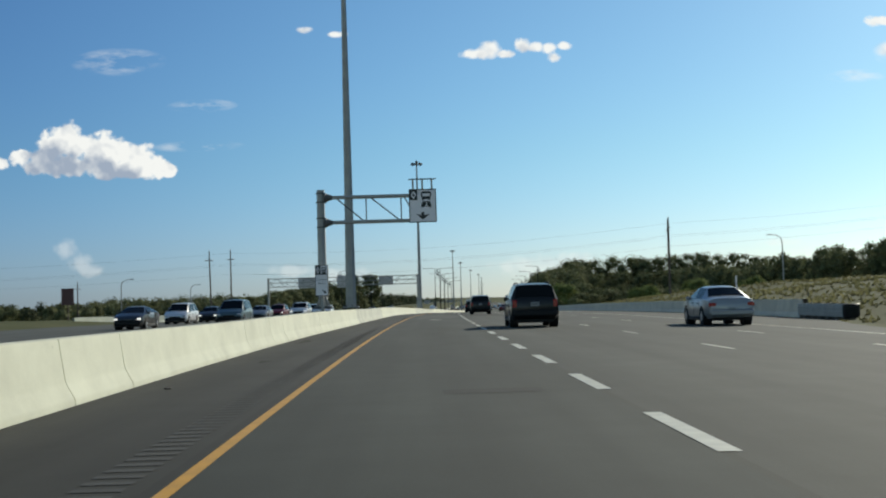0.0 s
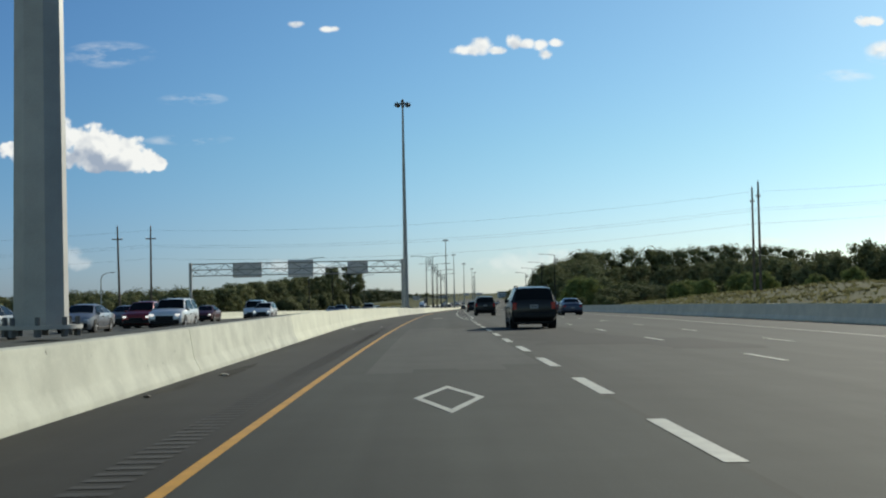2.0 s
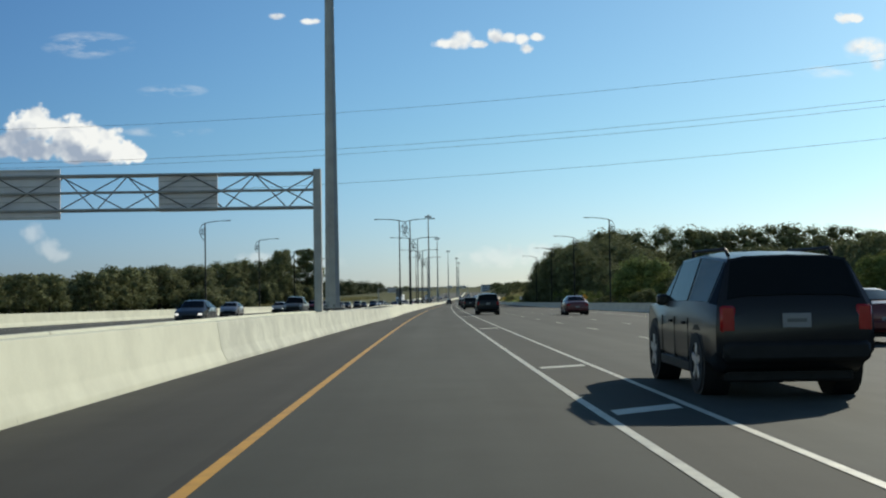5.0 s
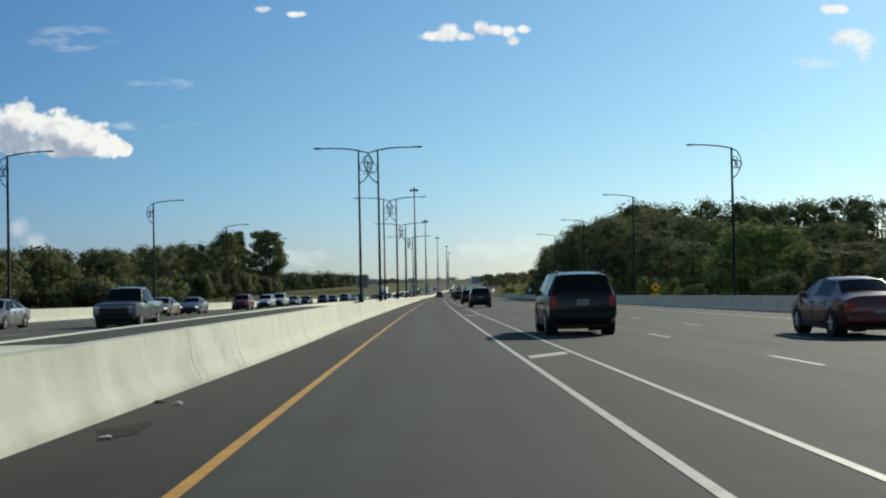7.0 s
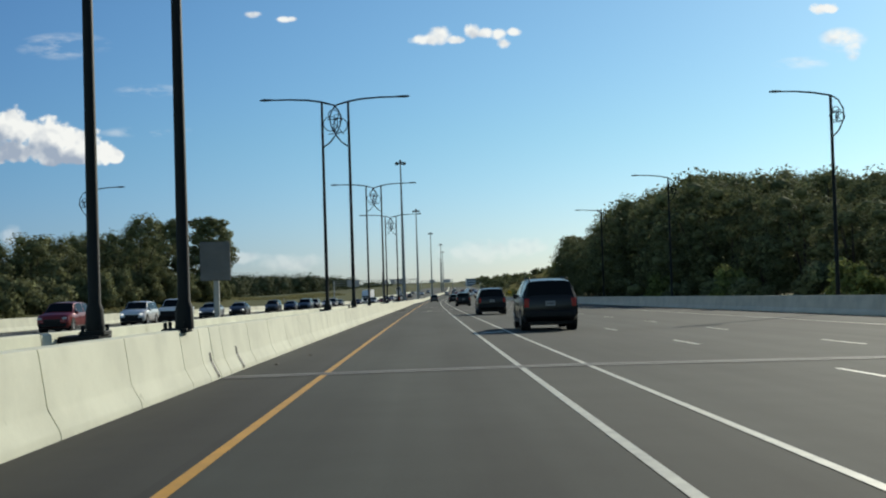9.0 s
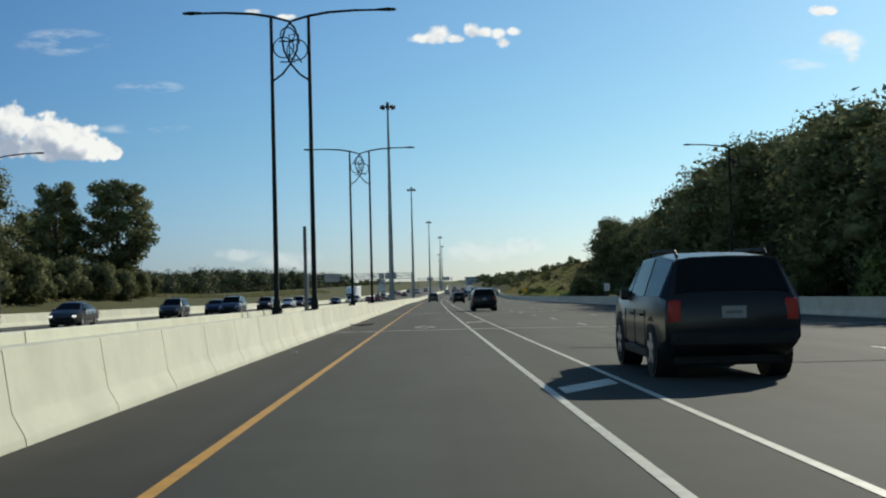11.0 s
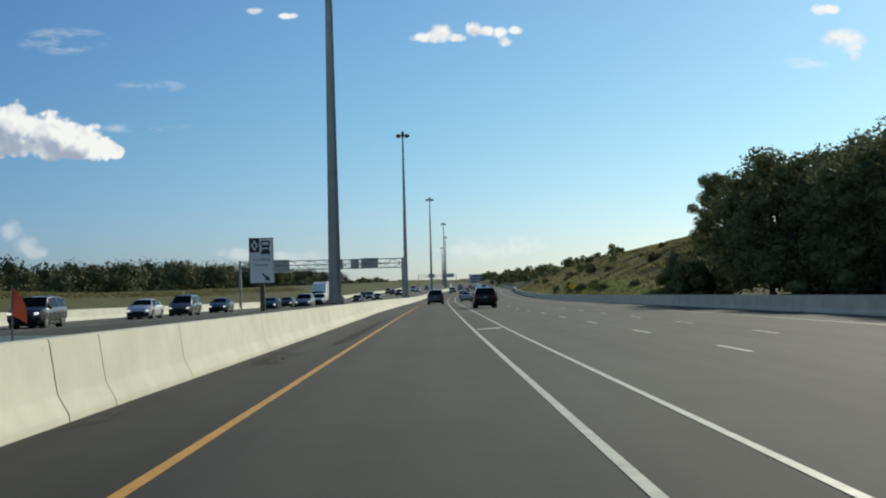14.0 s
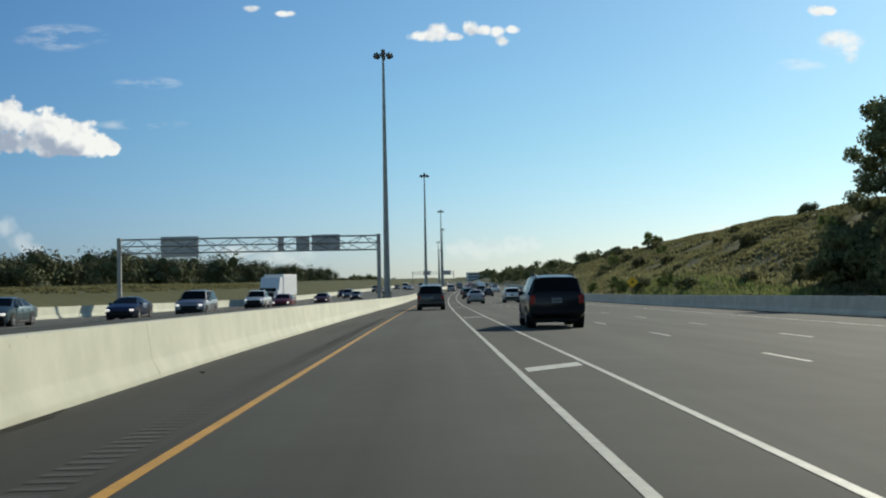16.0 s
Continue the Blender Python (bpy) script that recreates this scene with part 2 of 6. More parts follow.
def weathered(name, color, tint, rnd, worn):
    """Cast concrete with runs, blotches and small dark spalls."""
    m = mat(name, color, 0.88, vary=0.05, scale=1.1, fine=35, bump=0.25, rnd=rnd, tint=tint)
    n, l = m.node_tree.nodes, m.node_tree.links
    b = n["Principled BSDF"]
    tc = n.new("ShaderNodeTexCoord")
    col = b.inputs["Base Color"].links[0].from_socket
    for scale, detail, stretch, lo, hi, low in ((0.8, 5, (1, 1, 1.3), 0.36, 0.62, 1 - 0.20 * worn), (2.6, 6, (1, 1, 0.35), 0.34, 0.52, 1 - 0.04 * worn), (7.0, 3, (1, 1, 0.7), 0.24, 0.30, 1 - 0.62 * worn), (0.55, 3, (1, 1, 3.0), 0.30, 0.48, 1 - 0.10 * worn)):
        mp = n.new("ShaderNodeMapping")
        mp.inputs["Scale"].default_value = stretch
        mp.inputs["Location"].default_value = (scale * 3.1, scale, scale * 1.7)
        l.new(tc.outputs["Object"], mp.inputs[0])
        nz = n.new("ShaderNodeTexNoise")
        nz.inputs["Scale"].default_value, nz.inputs["Detail"].default_value, nz.inputs["Roughness"].default_value = scale, detail, 0.6
        l.new(mp.outputs[0], nz.inputs["Vector"])
        mr = n.new("ShaderNodeMapRange")
        mr.interpolation_type = "SMOOTHSTEP"
        mr.inputs["From Min"].default_value, mr.inputs["From Max"].default_value = lo, hi
        mr.inputs["To Min"].default_value, mr.inputs["To Max"].default_value = low, 1.0
        l.new(nz.outputs["Fac"], mr.inputs["Value"])
        mul = n.new("ShaderNodeMix")
        mul.data_type, mul.blend_type = "RGBA", "MULTIPLY"
        mul.inputs[0].default_value = 1
        l.new(col, mul.inputs[6])
        l.new(mr.outputs[0], mul.inputs[7])
        col = mul.outputs[2]
    l.new(col, b.inputs["Base Color"])
    return m


def leafy(name, color, tint, island=0.35, thin=0.30):
    m = mat(name, color, 0.85, vary=0.25, scale=0.25, fine=3, bump=0, tint=tint, island=island, rnd=0.12, spec=0.06)
    n, l = m.node_tree.nodes, m.node_tree.links
    b = n["Principled BSDF"]
    src = b.inputs["Base Color"].links[0].from_socket
    tr = n.new("ShaderNodeBsdfTranslucent")
    l.new(src, tr.inputs[0])
    mx = n.new("ShaderNodeMixShader")
    mx.inputs[0].default_value = thin
    l.new(b.outputs[0], mx.inputs[1])
    l.new(tr.outputs[0], mx.inputs[2])
    l.new(mx.outputs[0], n["Material Output"].inputs[0])
    return m


M = dict(
    road=asphalt("asphalt", (0.0375, 0.0425, 0.0358), 0.38),
    road_shoulder=asphalt("asphalt_shoulder", (0.0325, 0.0330, 0.0278), 0.42),
    road_buffer=asphalt("asphalt_buffer", (0.0375, 0.0395, 0.0320), 0.35),
    # paler than the rest: sun glare on the outer lanes is in this colour
    road_lanes_glare=asphalt("asphalt_lanes_glare", (0.0475, 0.0510, 0.0425), 0.36),
    road_old=asphalt("asphalt_old", (0.070, 0.074, 0.064), 0.24),
    groove=mat("milled_groove", (0.029, 0.031, 0.028), 0.9, vary=0.3),
    # tar of the road seams; also the shade painted into the barrier's joints
    seam=mat("tar_and_joint_shade", (0.022, 0.022, 0.022), 0.95, vary=0.3, spec=0.05),
    concrete=weathered("concrete", (0.645, 0.645, 0.505), (0.595, 0.595, 0.462), 0.05, 0.45),
    concrete_stained=weathered("concrete_stained", (0.60, 0.605, 0.495), (0.51, 0.515, 0.415), 0.05, 1.0),
    concrete_outer=weathered("concrete_outer", (0.70, 0.605, 0.485), (0.61, 0.525, 0.42), 0.04, 0.6),
    patch_light=asphalt("asphalt_patch_pale", (0.061, 0.065, 0.056), 0.28),
    patch_dark=asphalt("asphalt_patch_dark", (0.025, 0.026, 0.0225), 0.2),
    strip=mat("joint_concrete", (0.30, 0.30, 0.27), 0.8, vary=0.12, scale=2),
    strip_worn=mat("joint_concrete_worn", (0.155, 0.155, 0.14), 0.8, vary=0.18, scale=2),
    white=mat("white_paint", (0.53, 0.52, 0.42), 0.6, vary=0.12, scale=4, fine=50, bump=0.1, tint=(0.37, 0.36, 0.295)),
    yellow=mat("yellow_paint", (0.60, 0.295, 0.012), 0.6, vary=0.12, scale=3, fine=40, bump=0.1, tint=(0.46, 0.23, 0.014)),
    steel=mat("galvanised_steel", (0.36, 0.355, 0.335), 0.6, metal=0.35, vary=0.12, scale=2, bump=0.03),
    steel_dark=mat("weathered_steel", (0.125, 0.125, 0.125), 0.65, metal=0.2, vary=0.15, scale=2, bump=0.03),
    black=mat("black_paint", (0.011, 0.013, 0.013), 0.6, vary=0.2, scale=3, bump=0.02, spec=0.15),
    alu=mat("sheet_aluminium", (0.62, 0.59, 0.60), 0.7, metal=0.0, vary=0.10, scale=1, bump=0.03),
    sign_white=mat("sign_white", (0.84, 0.80, 0.82), 0.5, vary=0.05, scale=1, bump=0),
    sign_black=mat("sign_black", (0.015, 0.015, 0.018), 0.5, vary=0.1, scale=1, bump=0),
    sign_yellow=mat("sign_yellow", (0.9, 0.5, 0.02), 0.5, vary=0.05, scale=1, bump=0),
    sign_orange=mat("sign_orange", (0.82, 0.36, 0.03), 0.5, vary=0.05, scale=1, bump=0),
    sign_red=mat("sign_red", (0.07, 0.022, 0.026), 0.5, vary=0.05, scale=1, bump=0),
    wood=mat("weathered_wood", (0.13, 0.10, 0.075), 0.85, vary=0.3, scale=2, fine=25, bump=0.4, stretch=(6, 6, 0.6)),
    wire=mat("wire", (0.10, 0.10, 0.11), 0.5, metal=0.5, vary=0.05, bump=0),
    tyre=mat("rubber", (0.015, 0.015, 0.016), 0.85, vary=0.2, scale=8),
    rim=mat("alloy", (0.42, 0.43, 0.45), 0.35, metal=0.8, vary=0.06, scale=6, bump=0),
    trim=mat("dark_plastic", (0.014, 0.014, 0.015), 0.6, vary=0.2, scale=6, bump=0.05, spec=0.2),
    glass=mat("car_glass", (0.010, 0.012, 0.014), 0.10, vary=0.1, scale=2, bump=0, spec=0.06),
    head=glow("headlamp", (1.0, 0.95, 0.85), 0.8),
    head_off=mat("lamp_glass", (0.55, 0.56, 0.58), 0.12, vary=0.05, bump=0),
    tail=mat("tail_lamp", (0.32, 0.012, 0.012), 0.2, vary=0.1, bump=0),
    plate=mat("number_plate", (0.22, 0.22, 0.23), 0.5, vary=0.05, bump=0),
    bark=mat("bark", (0.06, 0.048, 0.038), 0.9, vary=0.35, scale=3, fine=20, bump=0.6),
    leaf=leafy("leaves", (0.170, 0.181, 0.088), (0.116, 0.129, 0.064)),
    leaf_dark=leafy("leaves_dark", (0.157, 0.168, 0.082), (0.107, 0.120, 0.060)),
    leaf_far=leafy("leaves_far", (0.095, 0.105, 0.055), (0.058, 0.066, 0.036), 0.3, 0.12),
    leaf_light=leafy("leaves_light", (0.22, 0.255, 0.085), (0.14, 0.17, 0.06)),
    grass=mat("grass", (0.100, 0.099, 0.046), 0.95, vary=0.18, scale=0.12, fine=2.5, bump=0.5, tint=(0.074, 0.081, 0.036), spec=0.05),
    scrub=leafy("scrub", (0.21, 0.20, 0.10), (0.16, 0.16, 0.08), 0.2, 0.55),
    straw=leafy("dry_grass", (0.172, 0.160, 0.080), (0.118, 0.120, 0.056), 0.14, 0.6),
    grime=mat("road_grime", (0.038, 0.036, 0.030), 0.95, vary=0.35, scale=2.5, fine=30, bump=0.3, spec=0.1),
    grime_pale=mat("road_dust", (0.056, 0.055, 0.047), 0.95, vary=0.3, scale=2.5, fine=30, bump=0.2, spec=0.1),
    flag=mat("flag_orange", (0.42, 0.13, 0.075), 0.8, vary=0.12, scale=8, bump=0.1),
    scrap=mat("pale_scrap", (0.42, 0.40, 0.35), 0.8, vary=0.2, scale=15),
    litter=mat("litter", (0.13, 0.115, 0.095), 0.9, vary=0.5, scale=20),
    office=mat("office_panels", (0.46, 0.50, 0.56), 0.5, vary=0.08, scale=0.3, bump=0.02),
    office_glass=mat("office_glass", (0.06, 0.09, 0.14), 0.15, vary=0.1, bump=0),
    trailer=mat("trailer_white", (0.72, 0.73, 0.74), 0.45, vary=0.04, scale=1, bump=0.02),
)


def paint(name, c):
    if name not in M:
        dark = max(c) < 0.02
        M[name] = mat(name, c, 0.28, metal=0.0 if dark else 0.25, vary=0.05, scale=1.2, bump=0.0, coat=0.08 if dark else 0.25, spec=0.3 if dark else 0.5)
    return M[name]


# ---------------- mesh helpers ----------------
def mesh_of(name, verts, faces, material, smooth=False, uv=None):
    me = bpy.data.meshes.new(name)
    me.from_pydata([tuple(v) for v in verts], [], faces)
    if uv is not None:
        lay = me.uv_layers.new(name="UVMap")
        idx = np.zeros(len(me.loops), dtype=np.int32)
        me.loops.foreach_get("vertex_index", idx)
        lay.data.foreach_set("uv", np.asarray(uv, dtype=np.float32)[idx].ravel())
    me.materials.append(material)
    if smooth:
        me.shade_smooth()
        me.set_sharp_from_angle(angle=radians(38))
    return me


def finish(name, bm, material, smooth=True):
    me = bpy.data.meshes.new(name)
    bmesh.ops.recalc_face_normals(bm, faces=bm.faces)
    bm.to_mesh(me)
    bm.free()
    me.materials.append(material)
    if smooth:
        me.shade_smooth()
        me.set_sharp_from_angle(angle=radians(38))
    return me


def part(name, bm, material, parent, label="", m=None):
    """One mesh object under a thing or a part; bm is a bmesh or a ready mesh."""
    me = bm if isinstance(bm, bpy.types.Mesh) else finish(name, bm, material)
    ob = new(name, me)
    ob.parent = parent
    if m is not None:
        ob.matrix_basis = m
    if label:
        tagged(ob, label)
    return ob


def thing(name, label, category, m, group="", kind=""):
    ob = new(name)
    ob.empty_display_size = 0.2
    ob.matrix_basis = m
    return tagged(ob, label, category, group, kind)


def box(bm, x0, x1, y0, y1, z0, z1, bevel=0.0, m=None):
    r = bmesh.ops.create_cube(bm, size=1)
    vs = r["verts"]
    for v in vs:
        v.co = Vector(((x0 + x1) / 2 + v.co.x * (x1 - x0), (y0 + y1) / 2 + v.co.y * (y1 - y0), (z0 + z1) / 2 + v.co.z * (z1 - z0)))
    if bevel:
        es = list({e for v in vs for e in v.link_edges})
        vs = bmesh.ops.bevel(bm, geom=es, offset=bevel, segments=1, affect="EDGES", profile=0.5)["verts"]
    if m is not None:
        bmesh.ops.transform(bm, matrix=m, verts=vs)
    return bm


def boxed(*a, **k):
    return box(bmesh.new(), *a, **k)


def tube(bm, pts, radii, seg=8, cap=True):
    """A tube through points, with a radius at each."""
    pts = [Vector(p) for p in pts]
    if isinstance(radii, (int, float)):
        radii = [radii] * len(pts)
    rings = []
    ref = Vector((0.3, 0.9, 0.1)).normalized()
    for i, p in enumerate(pts):
        d = (pts[min(i + 1, len(pts) - 1)] - pts[max(i - 1, 0)]).normalized()
        a = d.cross(ref if abs(d.dot(ref)) < 0.95 else Vector((1, 0, 0))).normalized()
        b = d.cross(a)
        rings.append([bm.verts.new(p + (a * math.cos(2 * math.pi * k / seg) + b * math.sin(2 * math.pi * k / seg)) * radii[i]) for k in range(seg)])
    for r0, r1 in zip(rings, rings[1:]):
        for k in range(seg):
            bm.faces.new((r0[k], r0[(k + 1) % seg], r1[(k + 1) % seg], r1[k]))
    if cap:
        bm.faces.new(rings[0][::-1])
        bm.faces.new(rings[-1])
    return bm


def tubed(*a, **k):
    return tube(bmesh.new(), *a, **k)


def ribbon(name, stations, section, material, smooth=False):
    """A section of (lat, h) points, given for each station, swept along the road; open at the ends."""
    verts, faces, uv = [], [], []
    n = None
    for y in stations:
        pts = section(y)
        n = len(pts)
        for lat, h in pts:
            verts.append(at(y, lat, h))
            uv.append((lat + h, y))
    for i in range(len(stations) - 1):
        for k in range(n - 1):
            faces.append((i * n + k, i * n + k + 1, (i + 1) * n + k + 1, (i + 1) * n + k))
    return mesh_of(name, verts, faces, material, smooth, uv)


def steps(y0, y1, d):
    n = max(1, int(math.ceil((y1 - y0) / d)))
    return [y0 + (y1 - y0) * i / n for i in range(n + 1)]


def structure(name, me, label, category):
    return tagged(new(name, me), label, category, kind="structure")


# ---------------- ground ----------------
def ramp(v, a, b):
    t = min(1.0, max(0.0, (v - a) / (b - a)))
    return t * t * (3 - 2 * t)


def terrain(y, lat):
    """Height of the ground over the road's level."""
    h = -0.25
    if lat > 22:
        steep = 0.15 - 0.10 * ramp(y, 210, 300) + 0.45 * ramp(y, 548, 622)
        top = 4.5 - 3.1 * ramp(y, 210, 300) + 16.4 * ramp(y, 548, 635) - 6 * ramp(y, 745, 880) - 8.5 * ramp(y, 860, 1050)
        rise = steep * (lat - 22)
        h += top * (1 - math.exp(-rise / max(top, 0.5) * 1.15))
        h += noise.noise(Vector((y * 0.05, lat * 0.07, 3))) * 1.0 * ramp(lat, 22, 34)
        h += noise.noise(Vector((y * 0.11, lat * 0.16, 9))) * 0.7 * ramp(lat, 23, 30) * ramp(y, 560, 620)
    elif lat < -25:
        h += 2.6 * ramp(-lat, 25.5, 40) * (0.3 + 0.7 * ramp(y, 400, 500)) + 0.8 * ramp(y, 600, 680) * ramp(-lat, 30, 45) - 1.2 * ramp(-lat, 55, 90)
        h += noise.noise(Vector((y * 0.03, lat * 0.05, 7))) * 0.3 * ramp(-lat, 26, 34)
    if abs(lat) > 300:
        h = h * 0.5 - 3
    return h


lats = [-4000, -1800, -800, -400, -250, -160, -110, -80, -60, -50, -44, -40, -37, -34, -31, -28.5, -26.5, -25, -24.2, -12, 0, 12, 21.4, 22, 23.5, 25.5, 28, 31, 34, 38, 42, 46, 51, 57, 64, 75, 95, 130, 200, 350, 800, 1800, 4000]
ys = steps(-120, 1000, 8) + steps(1040, 1600, 60)[0:] + [1900, 2400, 3200, 4500]
gv, gf, guv = [], [], []
for y in ys:
    for lat in lats:
        gv.append(Vector((road_x(y) + lat, y, road_z(min(y, 2400)) + fall(max(-26, min(22, lat))) + terrain(y, lat))))
        guv.append((lat, y))
for i in range(len(ys) - 1):
    for k in range(len(lats) - 1):
        gf.append((i * len(lats) + k, i * len(lats) + k + 1, (i + 1) * len(lats) + k + 1, (i + 1) * len(lats) + k))
structure("ground", mesh_of("ground", gv, gf, M["grass"], True, guv), "rough dry late-summer grass verge and fields beside the motorway", "ground")

# ---------------- pavements ----------------
Y0, Y1 = -60, 1500
road_sts = steps(Y0, 620, 6) + steps(632, Y1, 12)


def far_edge(y):
    """The barrier beyond the oncoming lanes, flared at its near end."""
    return knots(y, [(-60, -26), (100, -30), (130, -36.5), (137, -34), (146, -30), (166, -26.6), (200, -24.6), (230, -23.8), (1500, -23.8)])


structure("road_2", ribbon("road_2", road_sts, lambda y: [(far_edge(y) - 0.6, -0.3), (far_edge(y) - 0.2, 0), (-4.0, 0), (barrier_lat(y) - 0.9, 0)], M["road_old"]),
          "worn grey asphalt carriageway for the oncoming traffic", "road")


def painted(name, parent, y0, y1, lat, width, material, h=0.005):
    la = lat if callable(lat) else (lambda y: lat)
    return part(name, ribbon(name, steps(y0, y1, 6), lambda y: [(la(y) - width / 2, h), (la(y) + width / 2, h)], material), None, parent)


marks = tagged(new("road_markings"), "painted lane lines, hatching and diamonds on the asphalt", "road markings", kind="structure")
painted("edge_line", marks, Y0, 1400, 0.0, 0.105, M["yellow"])
# broken line beside the carpool lane, then the painted buffer
PACE = [(-8, -39.3), (0, 8.7), (2, 20.6), (8, 56.3), (9, 62.7), (14, 93.3), (18, 117.9), (20, 130.3), (21, 136.5)]
for k in range(-6, 21):
    y = knots(k, PACE)
    painted("lane_dash", marks, y, y + (knots(k + 1, PACE) - y) * 0.5, 3.76, 0.18, M["white"])


def inner(y):
    return knots(y, [(138, 3.68), (144, 3.42), (153, 3.26), (170, 3.17), (260, 3.14), (470, 3.15), (520, 3.20), (1500, 3.20)])


def outer(y):
    return knots(y, [(138, 3.76), (151.5, 4.24), (470, 4.24), (512, 4.42), (1500, 4.42)])


road = structure("road_1", ribbon("road_1", road_sts, lambda y: [(-0.1, 0), (1.6, 0), (inner(y), 0)], M["road"]), "worn grey asphalt carriageway with five lanes and shoulders", "road")
part("shoulder", ribbon("shoulder", road_sts, lambda y: [(barrier_lat(y) - 0.3, 0), (-0.1, 0)], M["road_shoulder"]), None, road, "darker stained asphalt of the inner shoulder")
part("buffer_strip", ribbon("buffer_strip", road_sts, lambda y: [(inner(y), 0), (max(outer(y), inner(y) + 0.02), 0)], M["road_buffer"]), None, road)
def verge(y):
    return knots(y, [(-60, 15.0), (36, 15.7), (46, 17.4), (56, 20.2), (70, 21.2), (1500, 21.2)])


# outer lanes, with the low sun's glare painted in as paler asphalt
part("lanes", ribbon("lanes", sorted(road_sts + [36, 41, 46, 51, 56]), lambda y: [(max(outer(y), inner(y) + 0.02), 0), (7.7, 0), (14.6, 0), (verge(y), 0), (verge(y) + 1.0, -0.3)], M["road_lanes_glare"]), None, road)
painted("buffer_line", marks, 138.3, 1400, inner, 0.097, M["white"])
painted("buffer_line", marks, 138.3, 1400, outer, 0.092, M["white"])
bars = [142.8, 145.4, 148.3, 151.8, 155.4, 160.7, 167, 175] + [203.0, 241.2, 283.2, 321.3, 359.5, 397.6, 436.4, 474.6, 512.5, 551, 589, 628]
for y in bars:
    a, b = inner(y) + 0.14, outer(y) - 0.12
    w = 0.5 if y < 180 else 0.9
    sk = 0.7 if y < 180 else 1.4
    v = [at(y - w / 2 - sk / 2, a, 0.005), at(y - w / 2 + sk / 2, b, 0.005), at(y + w / 2 + sk / 2, b, 0.005), at(y + w / 2 - sk / 2, a, 0.005)]
    part("buffer_bar", mesh_of("buffer_bar", v, [(0, 1, 2, 3)], M["white"]), None, marks)
# broken lane lines: the dashes' middles, by count
COUNT = [(-8, -66.0), (0, 26.3), (10, 141.2), (18, 238.6), (24, 310.2), (30, 380.8), (33, 413.8), (38, 469.5), (42, 514.6), (82, 986.0)]
LANES = ([(0, 7.85), (60, 7.98), (75, 8.1), (98, 7.95), (130, 8.05), (150, 8.0), (238, 7.5), (310, 7.6), (413, 7.7), (470, 7.9), (515, 8.05), (1500, 8.05)],
         [(40, 11.25), (112, 11.0), (250, 10.6), (310, 10.75), (413, 10.9), (515, 11.3), (1500, 11.3)])
for lat, y_off in ((lambda y: knots(y, LANES[0]), 0.0), (lambda y: knots(y, LANES[1]), -1.6)):
    for k in range(-6, 60):
        y = knots(k, COUNT) + y_off
        painted("lane_dash", marks, y - 1.45, y + 1.45, lat, 0.11, M["white"])
painted("edge_line", marks, Y0, 1400, lambda y: knots(y, [(-60, 13.7), (45, 13.9), (60, 14.5), (110, 14.9), (140, 15.6), (270, 16.3), (1400, 16.6)]), 0.12, M["white"])
painted("edge_line", marks, Y0, 1400, -21.4, 0.14, M["white"])
painted("edge_line", marks, Y0, 1400, -6.4, 0.14, M["yellow"])
for lat in (-10.3, -14.0, -17.7):
    for k in range(0, 60):
        painted("lane_dash", marks, 12.0 * k, 12.0 * k + 2.9, lat, 0.11, M["white"])


def diamond(y, lat, half_w=0.42, half_l=2.0):
    v, f = [], []
    for s in (1.0, 0.76):
        v += [at(y - half_l * s, lat, 0.005), at(y, lat + half_w * s, 0.005), at(y + half_l * s, lat, 0.005), at(y, lat - half_w * s, 0.005)]
    f = [(k, (k + 1) % 4, 4 + (k + 1) % 4, 4 + k) for k in range(4)]
    part("lane_diamond", mesh_of("lane_diamond", v, f, M["white"]), None, marks)


for y, lat in ((74.9, 1.88), (148.8, 1.6), (390.9, 1.55)):
    diamond(y, lat)

# patches and tar seams in the asphalt
def patch(y0, y1, l0, l1, material, ragged=0.0):
    wob = lambda y, k: ragged * (noise.noise(Vector((y * 0.35, k, 1.7))) + 0.5 * noise.noise(Vector((y * 1.3, k, 4.1))))
    me = ribbon("asphalt_patch", steps(y0, y1, 0.8 if ragged else 4), lambda y: [(l0 + (l1 - l0) * k / 4 + wob(y, l0) * (1 - k / 4) + wob(y, l1 + 9) * k / 4, 0.0022) for k in range(5)], material)
    part("asphalt_patch", me, None, marks)


for y0, y1, l0, l1, mm, rag in ((80, 112.5, 0.62, 1.37, "patch_light", 0.0), (81, 113.6, 1.37, 2.11, "patch_light", 0.0), (80.5, 111.4, 2.11, 2.91, "patch_light", 0.0), (82, 108.6, 2.91, 3.60, "patch_light", 0.0), (113.6, 117.6, 2.7, 4.3, "patch_dark", 0.15), (14.6, 15.3, 1.9, 3.0, "patch_dark", 0.1),
                                (97.5, 111.5, 4.5, 6.9, "patch_dark", 0.6), (91.0, 101.5, 4.4, 7.5, "patch_dark", 0.7), (104, 107, 2.9, 3.6, "patch_dark", 0.2), (88, 96, 7.2, 9.4, "patch_dark", 0.4),
                                (286.6, 287.0, 5.3, 6.5, "seam", 0), (370.1, 370.5, 4.7, 6.6, "seam", 0), (410.9, 411.3, 4.6, 5.5, "seam", 0),
                                (-20, 640, -0.16, -0.07, "patch_dark", 0)):
    patch(y0, y1, l0, l1, M[mm], rag)


